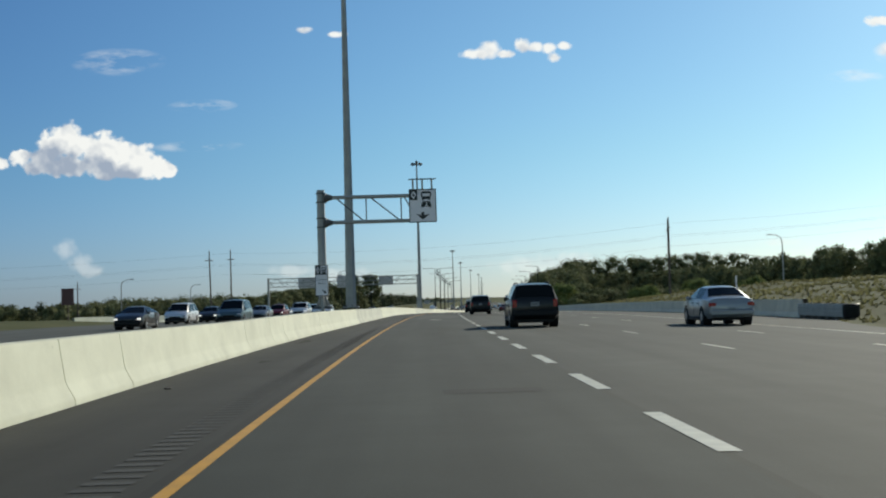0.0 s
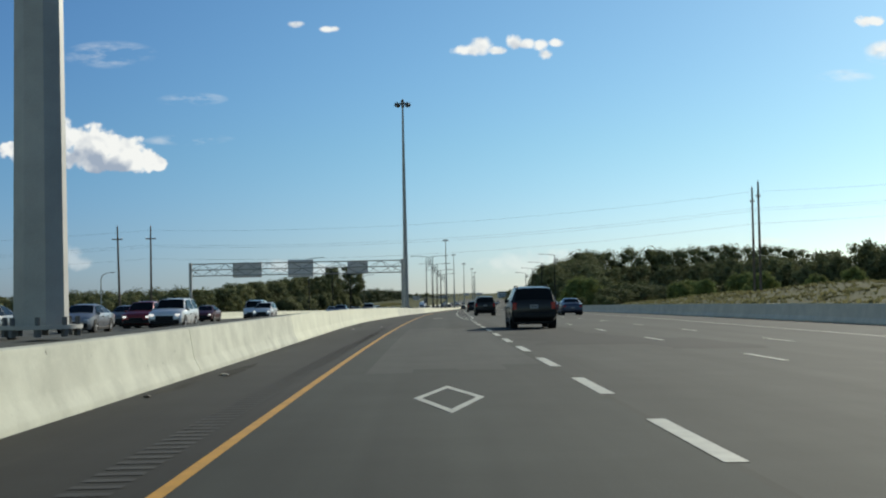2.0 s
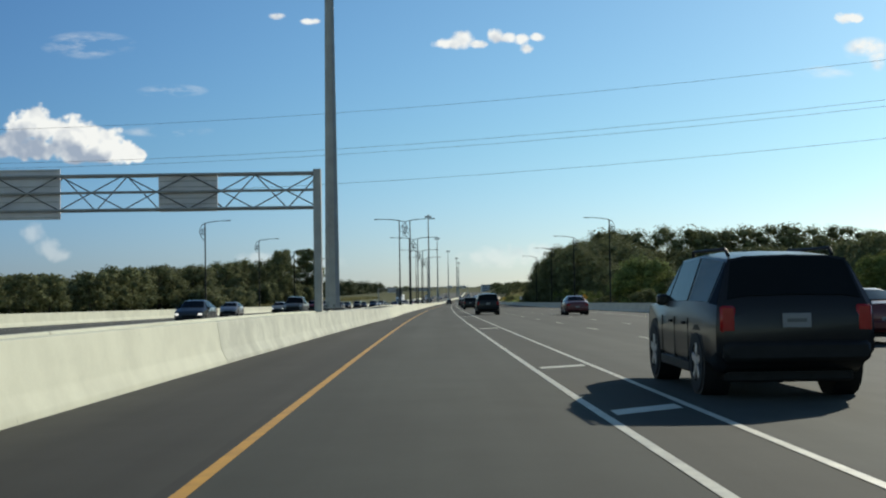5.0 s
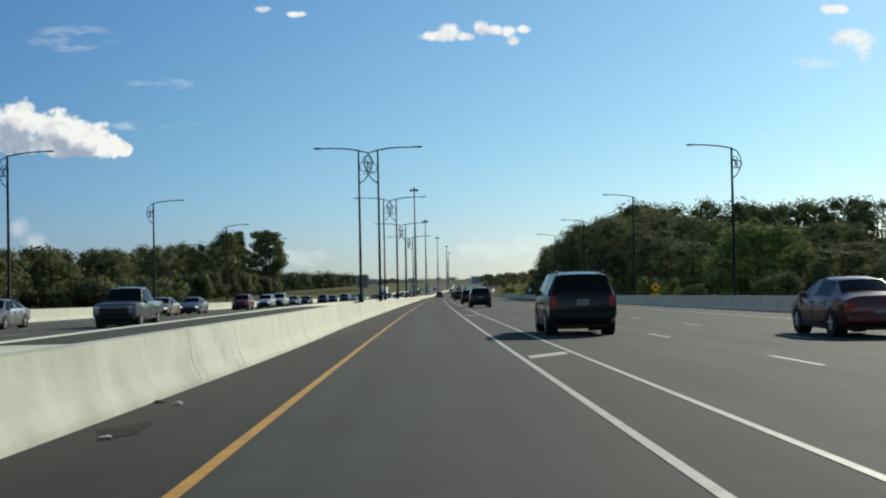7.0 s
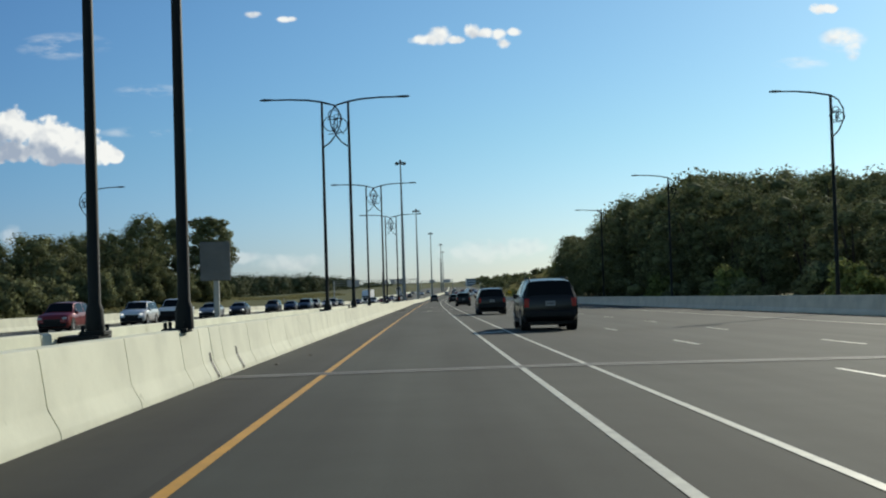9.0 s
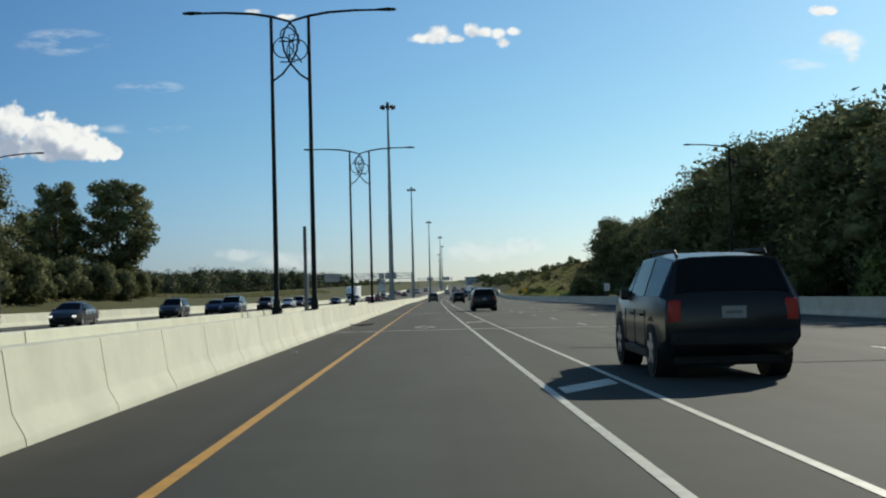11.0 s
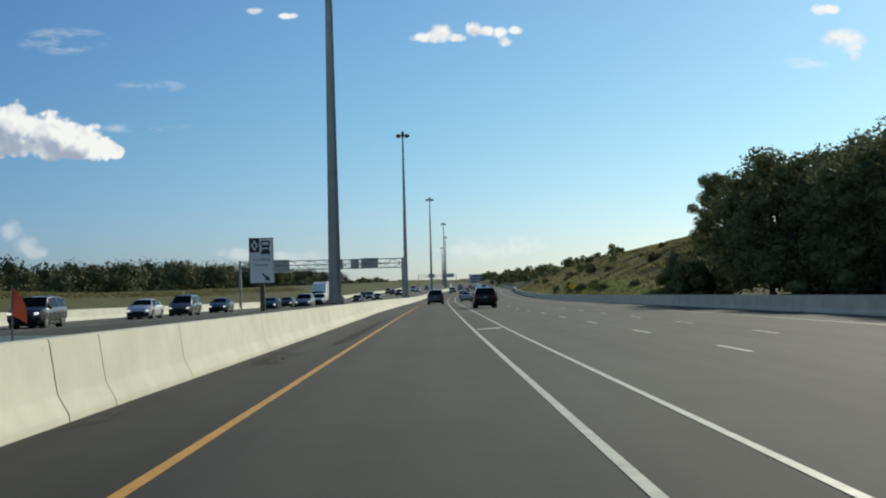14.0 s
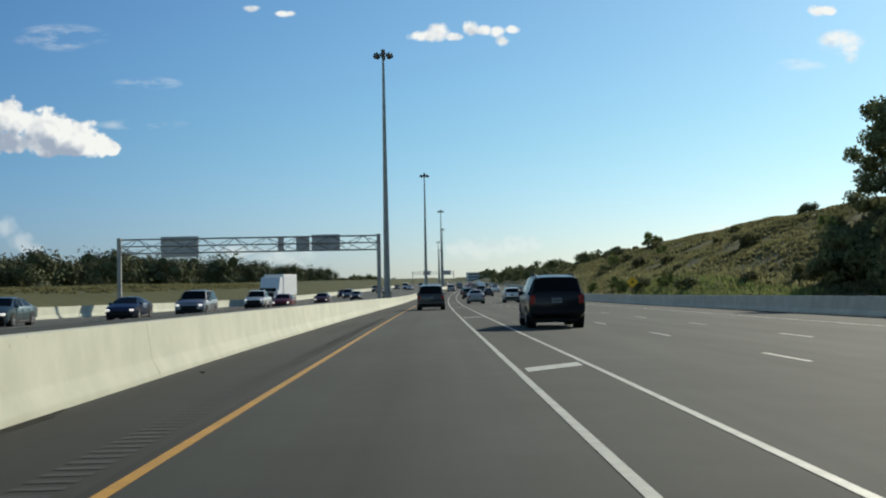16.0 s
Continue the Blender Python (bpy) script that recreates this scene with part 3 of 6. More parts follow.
def stain(y, lat, long, wide, material, seed):
    """An irregular film of grime on the asphalt."""
    rr = random.Random(seed)
    n = 26
    k1, k2 = rr.uniform(0, 6), rr.uniform(0, 6)
    v = [at(y, lat, 0.004)]
    for k in range(n):
        a = 2 * math.pi * k / n
        r = 0.72 + 0.18 * math.sin(3 * a + k1) + 0.12 * math.sin(7 * a + k2) + rr.uniform(-.08, .08)
        v.append(at(y + long / 2 * r * math.sin(a), lat + wide / 2 * r * math.cos(a), 0.004))
    part("grime", mesh_of("grime", v, [(0, 1 + k, 1 + (k + 1) % n) for k in range(n)], material), None, marks)


for k, (y, lat, long, wide, mm) in enumerate(((457.8, -1.35, 3.2, 0.55, "grime"), (460.6, -1.4, 2.8, 0.4, "grime"), (459.8, -1.0, 3.0, 0.5, "grime_pale"), (463.5, -1.35, 3.6, 0.3, "grime_pale"), (467.5, -1.45, 4, 0.35, "grime"), (456.6, -1.1, 1.5, 0.7, "grime"),
                                              (230.0, -1.2, 1.6, 0.5, "grime"), (225, -1.45, 5, 0.3, "grime"), (250.5, -1.0, 2.4, 0.5, "grime"), (248, -1.3, 4, 0.25, "grime_pale"), (82, -1.7, 5, 0.4, "grime"), (78, -1.9, 4, 0.3, "grime_pale"), (122, -2.2, 6, 0.4, "grime"),
                                              (36, -1.9, 4, 0.4, "grime"), (24, -1.5, 1.2, 0.3, "grime"), (213, -1.6, 5, 0.35, "grime"), (447, -1.5, 3, 0.3, "grime_pale"), (495, -1.4, 4, 0.4, "grime"), (505, -1.9, 6, 0.25, "grime"))):
    stain(y, lat, long, wide, M[mm], k)

# rumble grooves on the left shoulder, cut in sections
for y0, y1 in ((2.0, 124.0), (464.0, 545.0)):
    while y0 < y1:
        v, f = [], []
        for k in range(33):
            y = y0 + k * 0.30
            i = len(v)
            v += [at(y, -0.64, 0.004), at(y, -0.30, 0.004), at(y + 0.14, -0.30, 0.004), at(y + 0.14, -0.64, 0.004)]
            f.append((i, i + 1, i + 2, i + 3))
        part("rumble_strip", mesh_of("rumble_strip", v, f, M["groove"]), None, marks)
        y0 += 9.9

# bridge deck joints
for y, skew, strip in ((302.0, 0.018, "strip_worn"), (386.6, 0.045, "strip"), (427.4, 0.045, "strip")):
    joint = tagged(new("deck_joint"), "concrete expansion joint with a dark steel gap across the lanes", "expansion joint", kind="structure")
    for d, w, mm in ((-0.2, 0.28, M[strip]), (0.2, 0.28, M[strip]), (0, 0.07, M["seam"])):
        v, f = [], []
        for lat in [barrier_lat(y) + 0.02, 0, 4, 9, 14, 20.9]:
            yy = y + d + skew * (lat - 1.5)
            v += [at(yy - w / 2, lat, 0.009), at(yy + w / 2, lat, 0.009)]
        f = [(2 * k, 2 * k + 2, 2 * k + 3, 2 * k + 1) for k in range(5)]
        part("joint_strip" if d else "joint_gap", mesh_of("joint_strip", v, f, mm), None, joint)

# ---------------- median barrier ----------------
def crest(y):
    """Height of the median barrier's top."""
    return knots(y, [(12, 0.80), (28, 0.74), (42, 0.77), (57, 0.80), (75, 0.76), (90, 0.78), (103, 0.82), (135, 0.845), (190, 0.80), (213, 0.74), (229, 0.73), (245, 0.78), (262, 0.82)])


def near_face(y):
    b, h = barrier_lat(y), crest(y)
    return [(b, -0.02), (b - 0.004, 0.055), (b - 0.018, 0.095), (b - 0.095, 0.235), (b - 0.118, 0.29), (b - 0.187, h - 0.035), (b - 0.196, h - 0.008), (b - 0.222, h), (b - 0.40, h), (b - 0.40, 0.0)]


median = tagged(new("median_barrier"), "pale cast concrete median barrier in short panels with open joints", "barrier", kind="structure")
lip = lambda y: knots(y, [(195, 0.83), (215, crest(y) - 0.02), (250, crest(y) - 0.02), (275, 0.845)])
filled = lambda y: knots(y, [(269, min(0.785, crest(y) - 0.03)), (273, 0.5), (449, 0.5), (449.4, 0.785)])
far_lat = lambda y: min(barrier_lat(y) - 1.05, -3.55) - 0.35 * ramp(y, 230, 280)
part("median_fill", ribbon("median_fill", sorted(steps(Y0, 1400, 6) + [269, 273, 449, 449.4]), lambda y: [(barrier_lat(y) - 0.21, 0.0), (barrier_lat(y) - 0.21, filled(y)), (far_lat(y) + 0.2, filled(y)), (far_lat(y) + 0.2, 0.0)], M["concrete"]), None, median)
part("median_asphalt", ribbon("median_asphalt", steps(232, 270, 4), lambda y: [(barrier_lat(y) - 0.55, filled(y) + 0.005), (far_lat(y) + 0.42, filled(y) + 0.005)], M["road"]), None, median)
part("median_asphalt", ribbon("median_asphalt", steps(449.5, 1400, 6), lambda y: [(barrier_lat(y) - 0.405, 0.79), (far_lat(y) + 0.12, 0.79), (far_lat(y) - 0.05, 0.0)], M["road"]), None, median)
part("median_asphalt", ribbon("median_asphalt", steps(Y0, 126, 6), lambda y: [(barrier_lat(y) - 0.405, min(0.79, crest(y) - 0.025)), (far_lat(y) + 0.12, min(0.79, crest(y) - 0.025)), (far_lat(y) - 0.05, 0.0)], M["road_old"]), None, median)
def back_face(y):
    f = far_lat(y)
    return [(f + 0.40, 0.3), (f + 0.36, lip(y) - 0.02), (f + 0.34, lip(y)), (f + 0.22, lip(y)), (f + 0.2, lip(y) - 0.02), (f + 0.11, 0.27), (f, 0.07), (f, -0.02)]


for k in range(-41, 12):
    y0, y1 = 379.0 + 6.15 * k + (0.16 if k == 0 else 0.035), min(379.0 + 6.15 * (k + 1), 449.0)
    part("back_panel", ribbon("back_panel", steps(y0, y1, 3), back_face, M["concrete"]), None, median)
JOINTS = [-30, -7, 5.5, 14.56, 17.45, 29.15, 33.6, 36.4, 47, 56.2, 66, 81, 97, 112, 123.66, 129.56, 138.45, 144.25, 150, 163, 178, 196, 214.5, 235.7, 239.4, 250, 256, 262.4]
JOINTS += [262.4 + 3.1 * k for k in range(1, 13)] + [301.0, 301.9, 302.9]
JOINTS += [302.9 + 3.045 * k for k in range(1, 27)] + [384.7, 386.55, 387.5, 389.7]
JOINTS += [389.7 + 3.0 * k for k in range(1, 5)] + [401.7 + 2.95 * k for k in range(1, 9)] + [427.4, 428.6, 432.1, 435.1, 437.7, 440.6, 443.6, 446.6, 448.4, 452.8, 461.6, 475.7, 479, 494.8, 512, 531, 548, 566, 585, 604, 622, 640]
for k, (ja, jb) in enumerate(zip(JOINTS, JOINTS[1:])):
    wide = 0.045 if min(abs(ja - v) for v in (301.9, 386.55, 427.4, 446.6)) < 0.1 else (0.016 if ja > 490 else 0.028)
    sts = steps(ja + wide, jb, 3)
    me = ribbon("barrier_panel", sts, near_face, M["concrete_stained"] if 178 <= ja < 236 or 66 <= ja < 82 else M["concrete"], True)
    bm = bmesh.new()
    bm.from_mesh(me)
    bm.verts.ensure_lookup_table()
    nn = 10
    bm.faces.new([bm.verts[i] for i in range(nn)])
    bm.faces.new([bm.verts[(len(sts) - 1) * nn + i] for i in reversed(range(nn))])
    bm.to_mesh(me)
    bm.free()
    me.set_sharp_from_angle(angle=radians(38))
    part("barrier_panel", me, None, median)
    # dark strip added inside the open joint to stand for its shadow
    gap = ribbon("joint_filler", [ja - 0.004, ja + wide + 0.004], lambda y: [(la - 0.035, h - (0.03 if h > 0.5 else 0)) for la, h in near_face(y)[:8]], M["seam"])
    part("joint_filler", gap, None, median)
part("far_run", ribbon("far_run", steps(640, 1400, 10), near_face, M["concrete"]), None, median)

# ---------------- outer barriers ----------------
def outer_wall(name, y0, y1, lat, side, label, high=0.82):
    ob = tagged(new(name), label, "barrier", kind="structure")
    y = y0
    while y < y1:
        e = min(y + 6.0, y1)
        sec = lambda yy: [(lat(yy), -0.3), (lat(yy), 0.07), (lat(yy) + side * 0.12, 0.27), (lat(yy) + side * 0.2, high), (lat(yy) + side * 0.42, high), (lat(yy) + side * 0.5, -0.6)]
        if side > 0:
            s2 = sec
        else:
            s2 = lambda yy: sec(yy)[::-1]
        part("barrier_panel", ribbon("barrier_panel", [y + 0.012, (y + e) / 2, e], s2, M["concrete_outer"] if side > 0 else M["concrete"]), None, ob)
        y = e
    return ob


outer_wall("outer_barrier_1", 58.5, 165.97, lambda y: knots(y, [(58, 19.4), (66, 20.0), (100, 20.5), (163, 20.8)]), 1, "shaded concrete shoulder barrier below the wooded bank", 0.9)
outer_wall("outer_barrier_2", 166, 1000, lambda y: 20.9, 1, "long shaded concrete shoulder barrier below the wooded bank", 0.9)
outer_wall("outer_barrier_3", 130, 1000, far_edge, -1, "sunlit pale concrete barrier beyond the oncoming lanes", 0.82)

# crash cushion at the barrier's near end: folded steel panels behind a blunt nose
cushion = thing("crash_cushion", "dark grey steel crash cushion of overlapping panels before the barrier", "crash cushion", spot(51.4, 19.66, -0.02))
for k in range(6):
    for s_ in (-1, 1):
        me = boxed(s_ * 0.30 - 0.03, s_ * 0.30 + 0.03, 0.55 + k * 1.05, 1.72 + k * 1.05, 0.12, 0.68, 0.02)
        box(me, s_ * 0.335 - 0.012, s_ * 0.335 + 0.012, 0.57 + k * 1.05, 1.70 + k * 1.05, 0.30, 0.38, 0.008)
        box(me, s_ * 0.335 - 0.012, s_ * 0.335 + 0.012, 0.57 + k * 1.05, 1.70 + k * 1.05, 0.48, 0.56, 0.008)
        part("fender_panel", me, M["steel"], cushion)
    part("diaphragm", boxed(-0.27, 0.27, 0.60 + k * 1.05, 0.66 + k * 1.05, 0.0, 0.70, 0.01), M["steel_dark"], cushion)
part("nose", tubed([(0, 0.42, 0.10), (0, 0.42, 0.20), (0, 0.42, 0.66), (0, 0.42, 0.70)], [0.30, 0.36, 0.36, 0.30], 14), M["trim"], cushion, "blunt dark rubber nose")
part("ground_rail", boxed(-0.10, 0.10, 0.3, 7.0, 0.0, 0.08, 0.01), M["steel_dark"], cushion)

# ---------------- high masts ----------------
def mast(y, lat, high, r0=0.345, r1=0.11):
    t = thing("high_mast_lamp", "tall grey high-mast lamp with a ring of floodlights", "street lamp", spot(y, lat, 0.80), "masts along the median")
    hh = high - 0.8
    part("pole", tubed([(0, 0, 0.10), (0, 0, hh * 0.5), (0, 0, hh)], [r0, (r0 + r1) / 2, r1], 8), M["steel"], t)
    bm = bmesh.new()
    bmesh.ops.create_cone(bm, cap_ends=True, segments=16, radius1=r0 + 0.17, radius2=r0 + 0.17, depth=0.05, matrix=Matrix.Translation((0, 0, 0.11)))
    part("base_plate", bm, M["steel"], t)
    bolt = None
    for k in range(8):
        a = k * math.pi / 4 + 0.2
        p = ((r0 + 0.10) * math.cos(a), (r0 + 0.10) * math.sin(a))
        if bolt is None:
            bolt = part("bolt", tubed([(0, 0, -0.01), (0, 0, 0.085), (0, 0, 0.09), (0, 0, 0.24)], [0.05, 0.05, 0.035, 0.035], 6), M["steel_dark"], t, m=Matrix.Translation((*p, 0)))
        else:
            part("bolt", bolt.data, None, t, m=Matrix.Translation((*p, 0)))
    bm = bmesh.new()
    ring = [(0.62 * math.cos(k * math.pi / 10), 0.62 * math.sin(k * math.pi / 10), hh - 0.35) for k in range(21)]
    tube(bm, ring, 0.05, 6, cap=False)
    for k in range(3):
        a = k * 2.094
        tube(bm, [(0.1 * math.cos(a), 0.1 * math.sin(a), hh - 0.1), (0.62 * math.cos(a), 0.62 * math.sin(a), hh - 0.35)], 0.035, 6)
    tube(bm, [(0, 0, hh - 0.25), (0, 0, hh + 0.15), (0, 0, hh + 0.22)], [0.2, 0.2, 0.08], 10)
    part("lamp_ring", bm, M["steel_dark"], t)
    lamp_me = None
    for k in range(8):
        a = k * math.pi / 4
        mm = Matrix.Translation((0.78 * math.cos(a), 0.78 * math.sin(a), hh - 0.42)) @ Matrix.Rotation(a, 4, "Z") @ Matrix.Rotation(radians(18), 4, "Y")
        if lamp_me is None:
            b2 = boxed(-0.16, 0.22, -0.19, 0.19, -0.20, 0.10, 0.05)
            tube(b2, [(0, 0, 0.08), (0, 0, 0.26)], [0.13, 0.07], 8)
            lamp_me = finish("floodlight", b2, M["steel_dark"])
        part("floodlight", lamp_me, None, t, "dark floodlight housing", mm)
    return t


for y, lat, high in ((76.3, -3.3, 26.0), (209.0, -2.95, 25.9), (496.5, -3.12, 25.2), (614.0, -2.86, 25.0), (741.7, -1.9, 24.6), (865, -3.5, 23.9), (990, -4.4, 23.4), (1110, -6.9, 21.7), (1230, -7.2, 20.2)):
    mast(y, lat, high)


# ---------------- twin decorative lamps ----------------
def luminaire(parent, p, side):
    """A cobra head at the tip of an arm that points to side (+1 or -1)."""
    bm = bmesh.new()
    prof = [(0.0, 0.045, 0.04), (0.12, 0.09, 0.06), (0.42, 0.14, 0.075), (0.62, 0.10, 0.05), (0.68, 0.03, 0.02)]
    rings = []
    for u, hw, hh in prof:
        rings.append([bm.verts.new((p[0] + side * u, p[1] + hw * math.cos(a), p[2] + hh * math.sin(a) * (1.0 if math.sin(a) > 0 else 0.7))) for a in [k * math.pi / 4 for k in range(8)]])
    for r0, r1 in zip(rings, rings[1:]):
        for k in range(8):
            bm.faces.new((r0[k], r0[(k + 1) % 8], r1[(k + 1) % 8], r1[k]))
    bm.faces.new(rings[0])
    bm.faces.new(rings[-1])
    return part("luminaire", bm, M["black"], parent, "black cobra-head luminaire")


def arc(cx, cz, r, a0, a1, n=14, sx=1.0):
    return [(cx + sx * r * math.cos(radians(a0 + (a1 - a0) * k / n)), 0, cz + r * math.sin(radians(a0 + (a1 - a0) * k / n))) for k in range(n + 1)]


def emblem(parent, cx, z, s, mirror=1):
    """Interlaced scrollwork between the posts."""
    bm = bmesh.new()
    for pts in (arc(cx - 0.13 * s, z, 0.20 * s, 0, 360, 18), arc(cx + 0.13 * s, z - 0.05 * s, 0.20 * s, 0, 360, 18), arc(cx - 0.05 * s, z + 0.25 * s, 0.14 * s, 0, 360, 14),
                [(cx - 0.02 * s, 0, z - 0.30 * s), (cx - 0.02 * s, 0, z + 0.25 * s), (cx + 0.16 * s, 0, z + 0.25 * s), (cx + 0.18 * s, 0, z + 0.08 * s), (cx, 0, z), (cx + 0.22 * s, 0, z - 0.30 * s)],
                [(cx - 0.2 * s, 0, z - 0.28 * s), (cx + 0.1 * s, 0, z - 0.28 * s)], [(cx - 0.22 * s, 0, z + 0.12 * s), (cx + 0.08 * s, 0, z + 0.12 * s)]):
        tube(bm, [(mirror * (p[0] - cx) + cx, p[1], p[2]) for p in pts], 0.022, 6)
    return part("scrollwork", bm, M["black"], parent, "black wrought scrollwork emblem")


def post(parent, x, high, r=0.09):
    bm = tubed([(x, 0, 0.05), (x, 0, 0.35), (x, 0, 0.45), (x, 0, high)], [r * 1.5, r * 1.4, r, r * 0.62], 10)
    part("post", bm, M["black"], parent)
    c = x - 0.11 if x > 0.1 else x
    bm = boxed(c - 0.18, c + 0.18, -0.22, 0.22, 0.0, 0.06, 0.012)
    for a in (-0.13, 0.13):
        for b in (-0.16, 0.16):
            tube(bm, [(c + a, b, 0.05), (c + a, b, 0.15)], 0.03, 6)
    part("base_plate", bm, M["black"], parent)


def twin_lamp(y, lat):
    t = thing("twin_lamp", "black twin-post lamp with crossing arms and wrought emblem", "street lamp", spot(y, lat, 0.785), "twin lamps along the median")
    hi, half = 9.93, 0.635
    # pedestals under the posts; the shade on their near side is painted as black
    for x0, x1 in ((-1.07, -0.49), (0.20, barrier_lat(y) - 0.25 - lat)):
        part("plinth", boxed(x0, x1, -0.36, 0.36, -0.3, 0.004, 0.015), M["black"], t, "low plinth, coloured black for its shaded side")
    for s in (-1, 1):
        post(t, s * half, hi + 0.02)
        # the arm springs from the other post, crosses and reaches out over the lane
        pts = [(s * half, 0, hi - 2.15), (s * 0.28, 0, hi - 1.9), (s * 0.0, 0, hi - 1.55), (-s * 0.22, 0, hi - 1.1), (-s * 0.27, 0, hi - 0.7), (-s * 0.16, 0, hi - 0.35), (s * 0.06, 0, hi - 0.1), (s * half, 0, hi + 0.06), (s * 1.3, 0, hi + 0.17), (s * 2.2, 0, hi + 0.22), (s * 3.0, 0, hi + 0.22)]
        part("arm", tubed(pts, [0.035] * 6 + [0.04, 0.045, 0.045, 0.04, 0.035], 8), M["black"], t)
        luminaire(t, (s * 2.95, 0, hi + 0.22), s)
    emblem(t, 0, hi - 1.0, 1.75)
    return t


for y, lat in ((300.0, -2.44), (341.5, -2.55), (385.9, -2.77), (424.5, -2.65)):
    twin_lamp(y, lat)


def side_lamp(y, lat, side):
    """side: the way in which the arm reaches."""
    t = thing("side_lamp", "black single-arm lamp with a curved wrought bracket behind the barrier", "street lamp", spot(y, lat, -0.3), "single lamps beside the carriageways")
    hi = 11.15
    post(t, 0, hi, 0.11)
    o = -side
    pts = [(0, 0, hi - 2.1), (o * 0.35, 0, hi - 1.75), (o * 0.62, 0, hi - 1.2), (o * 0.62, 0, hi - 0.65), (o * 0.38, 0, hi - 0.2), (0, 0, hi + 0.02), (side * 0.8, 0, hi + 0.17), (side * 1.7, 0, hi + 0.26), (side * 2.45, 0, hi + 0.28)]
    part("arm", tubed(pts, [0.035] * 5 + [0.045, 0.045, 0.04, 0.035], 8), M["black"], t)
    luminaire(t, (side * 2.4, 0, hi + 0.28), side)
    emblem(t, o * 0.30, hi - 1.0, 1.15, -side)
    return t


for y in (300.5, 342.0, 384.0, 425.0):
    side_lamp(y, 22.1, -1)
    side_lamp(y, -26.05, 1)


# plain roadside lamps
def davit_lamp(y, lat, side, hi=9.0):
    t = thing("davit_lamp", "grey davit roadside lamp on a tapered steel pole", "street lamp", spot(y, lat, terrain(y, lat)), "davit lamps on the verges")
    pts = [(0, 0, 0), (0, 0, hi * 0.6), (0, 0, hi * 0.86), (side * 0.25, 0, hi * 0.95), (side * 0.8, 0, hi), (side * 1.5, 0, hi + 0.05)]
    part("pole", tubed(pts, [0.11, 0.09, 0.07, 0.06, 0.05, 0.04], 8), M["steel"], t)
    ob = luminaire(t, (side * 1.45, 0, hi + 0.05), side)
    return t


for y, lat, side, hi in ((171, 49.5, -1, 7.3), (245, -50, 1, 6.5), (200, -51, 1, 6.3)):
    davit_lamp(y, lat, side, hi)


# ---------------- signs ----------------
def flat(bm, pts, y=0.0):
    """A flat face from (x, z) points, seen from -y."""
    bm.faces.new([bm.verts.new((x, y, z)) for x, z in pts])
    return bm


def slab(pts, y0=-0.006, y1=0.0):
    bm = bmesh.new()
    f = [bm.verts.new((x, y0, z)) for x, z in pts]
    b = [bm.verts.new((x, y1, z)) for x, z in pts]
    bm.faces.new(f)
    bm.faces.new(b[::-1])
    n = len(pts)
    for k in range(n):
        bm.faces.new((f[k], b[k], b[(k + 1) % n], f[(k + 1) % n]))
    return bm


def rect(x0, x1, z0, z1):
    return [(x0, z0), (x1, z0), (x1, z1), (x0, z1)]


def words(parent, text, size, x, z, y, material):
    cu_ = bpy.data.curves.new("words", "FONT")
    cu_.body, cu_.size, cu_.align_x, cu_.extrude = text, size, "CENTER", 0.002
    ob = bpy.data.objects.new("words", cu_)
    scene.collection.objects.link(ob)
    me = bpy.data.meshes.new_from_object(ob)
    bpy.data.objects.remove(ob)
    me.materials.clear()
    me.materials.append(material)
    return part("words", me, None, parent, m=Matrix.Translation((x, y, z)) @ Matrix.Rotation(radians(90), 4, "X"))


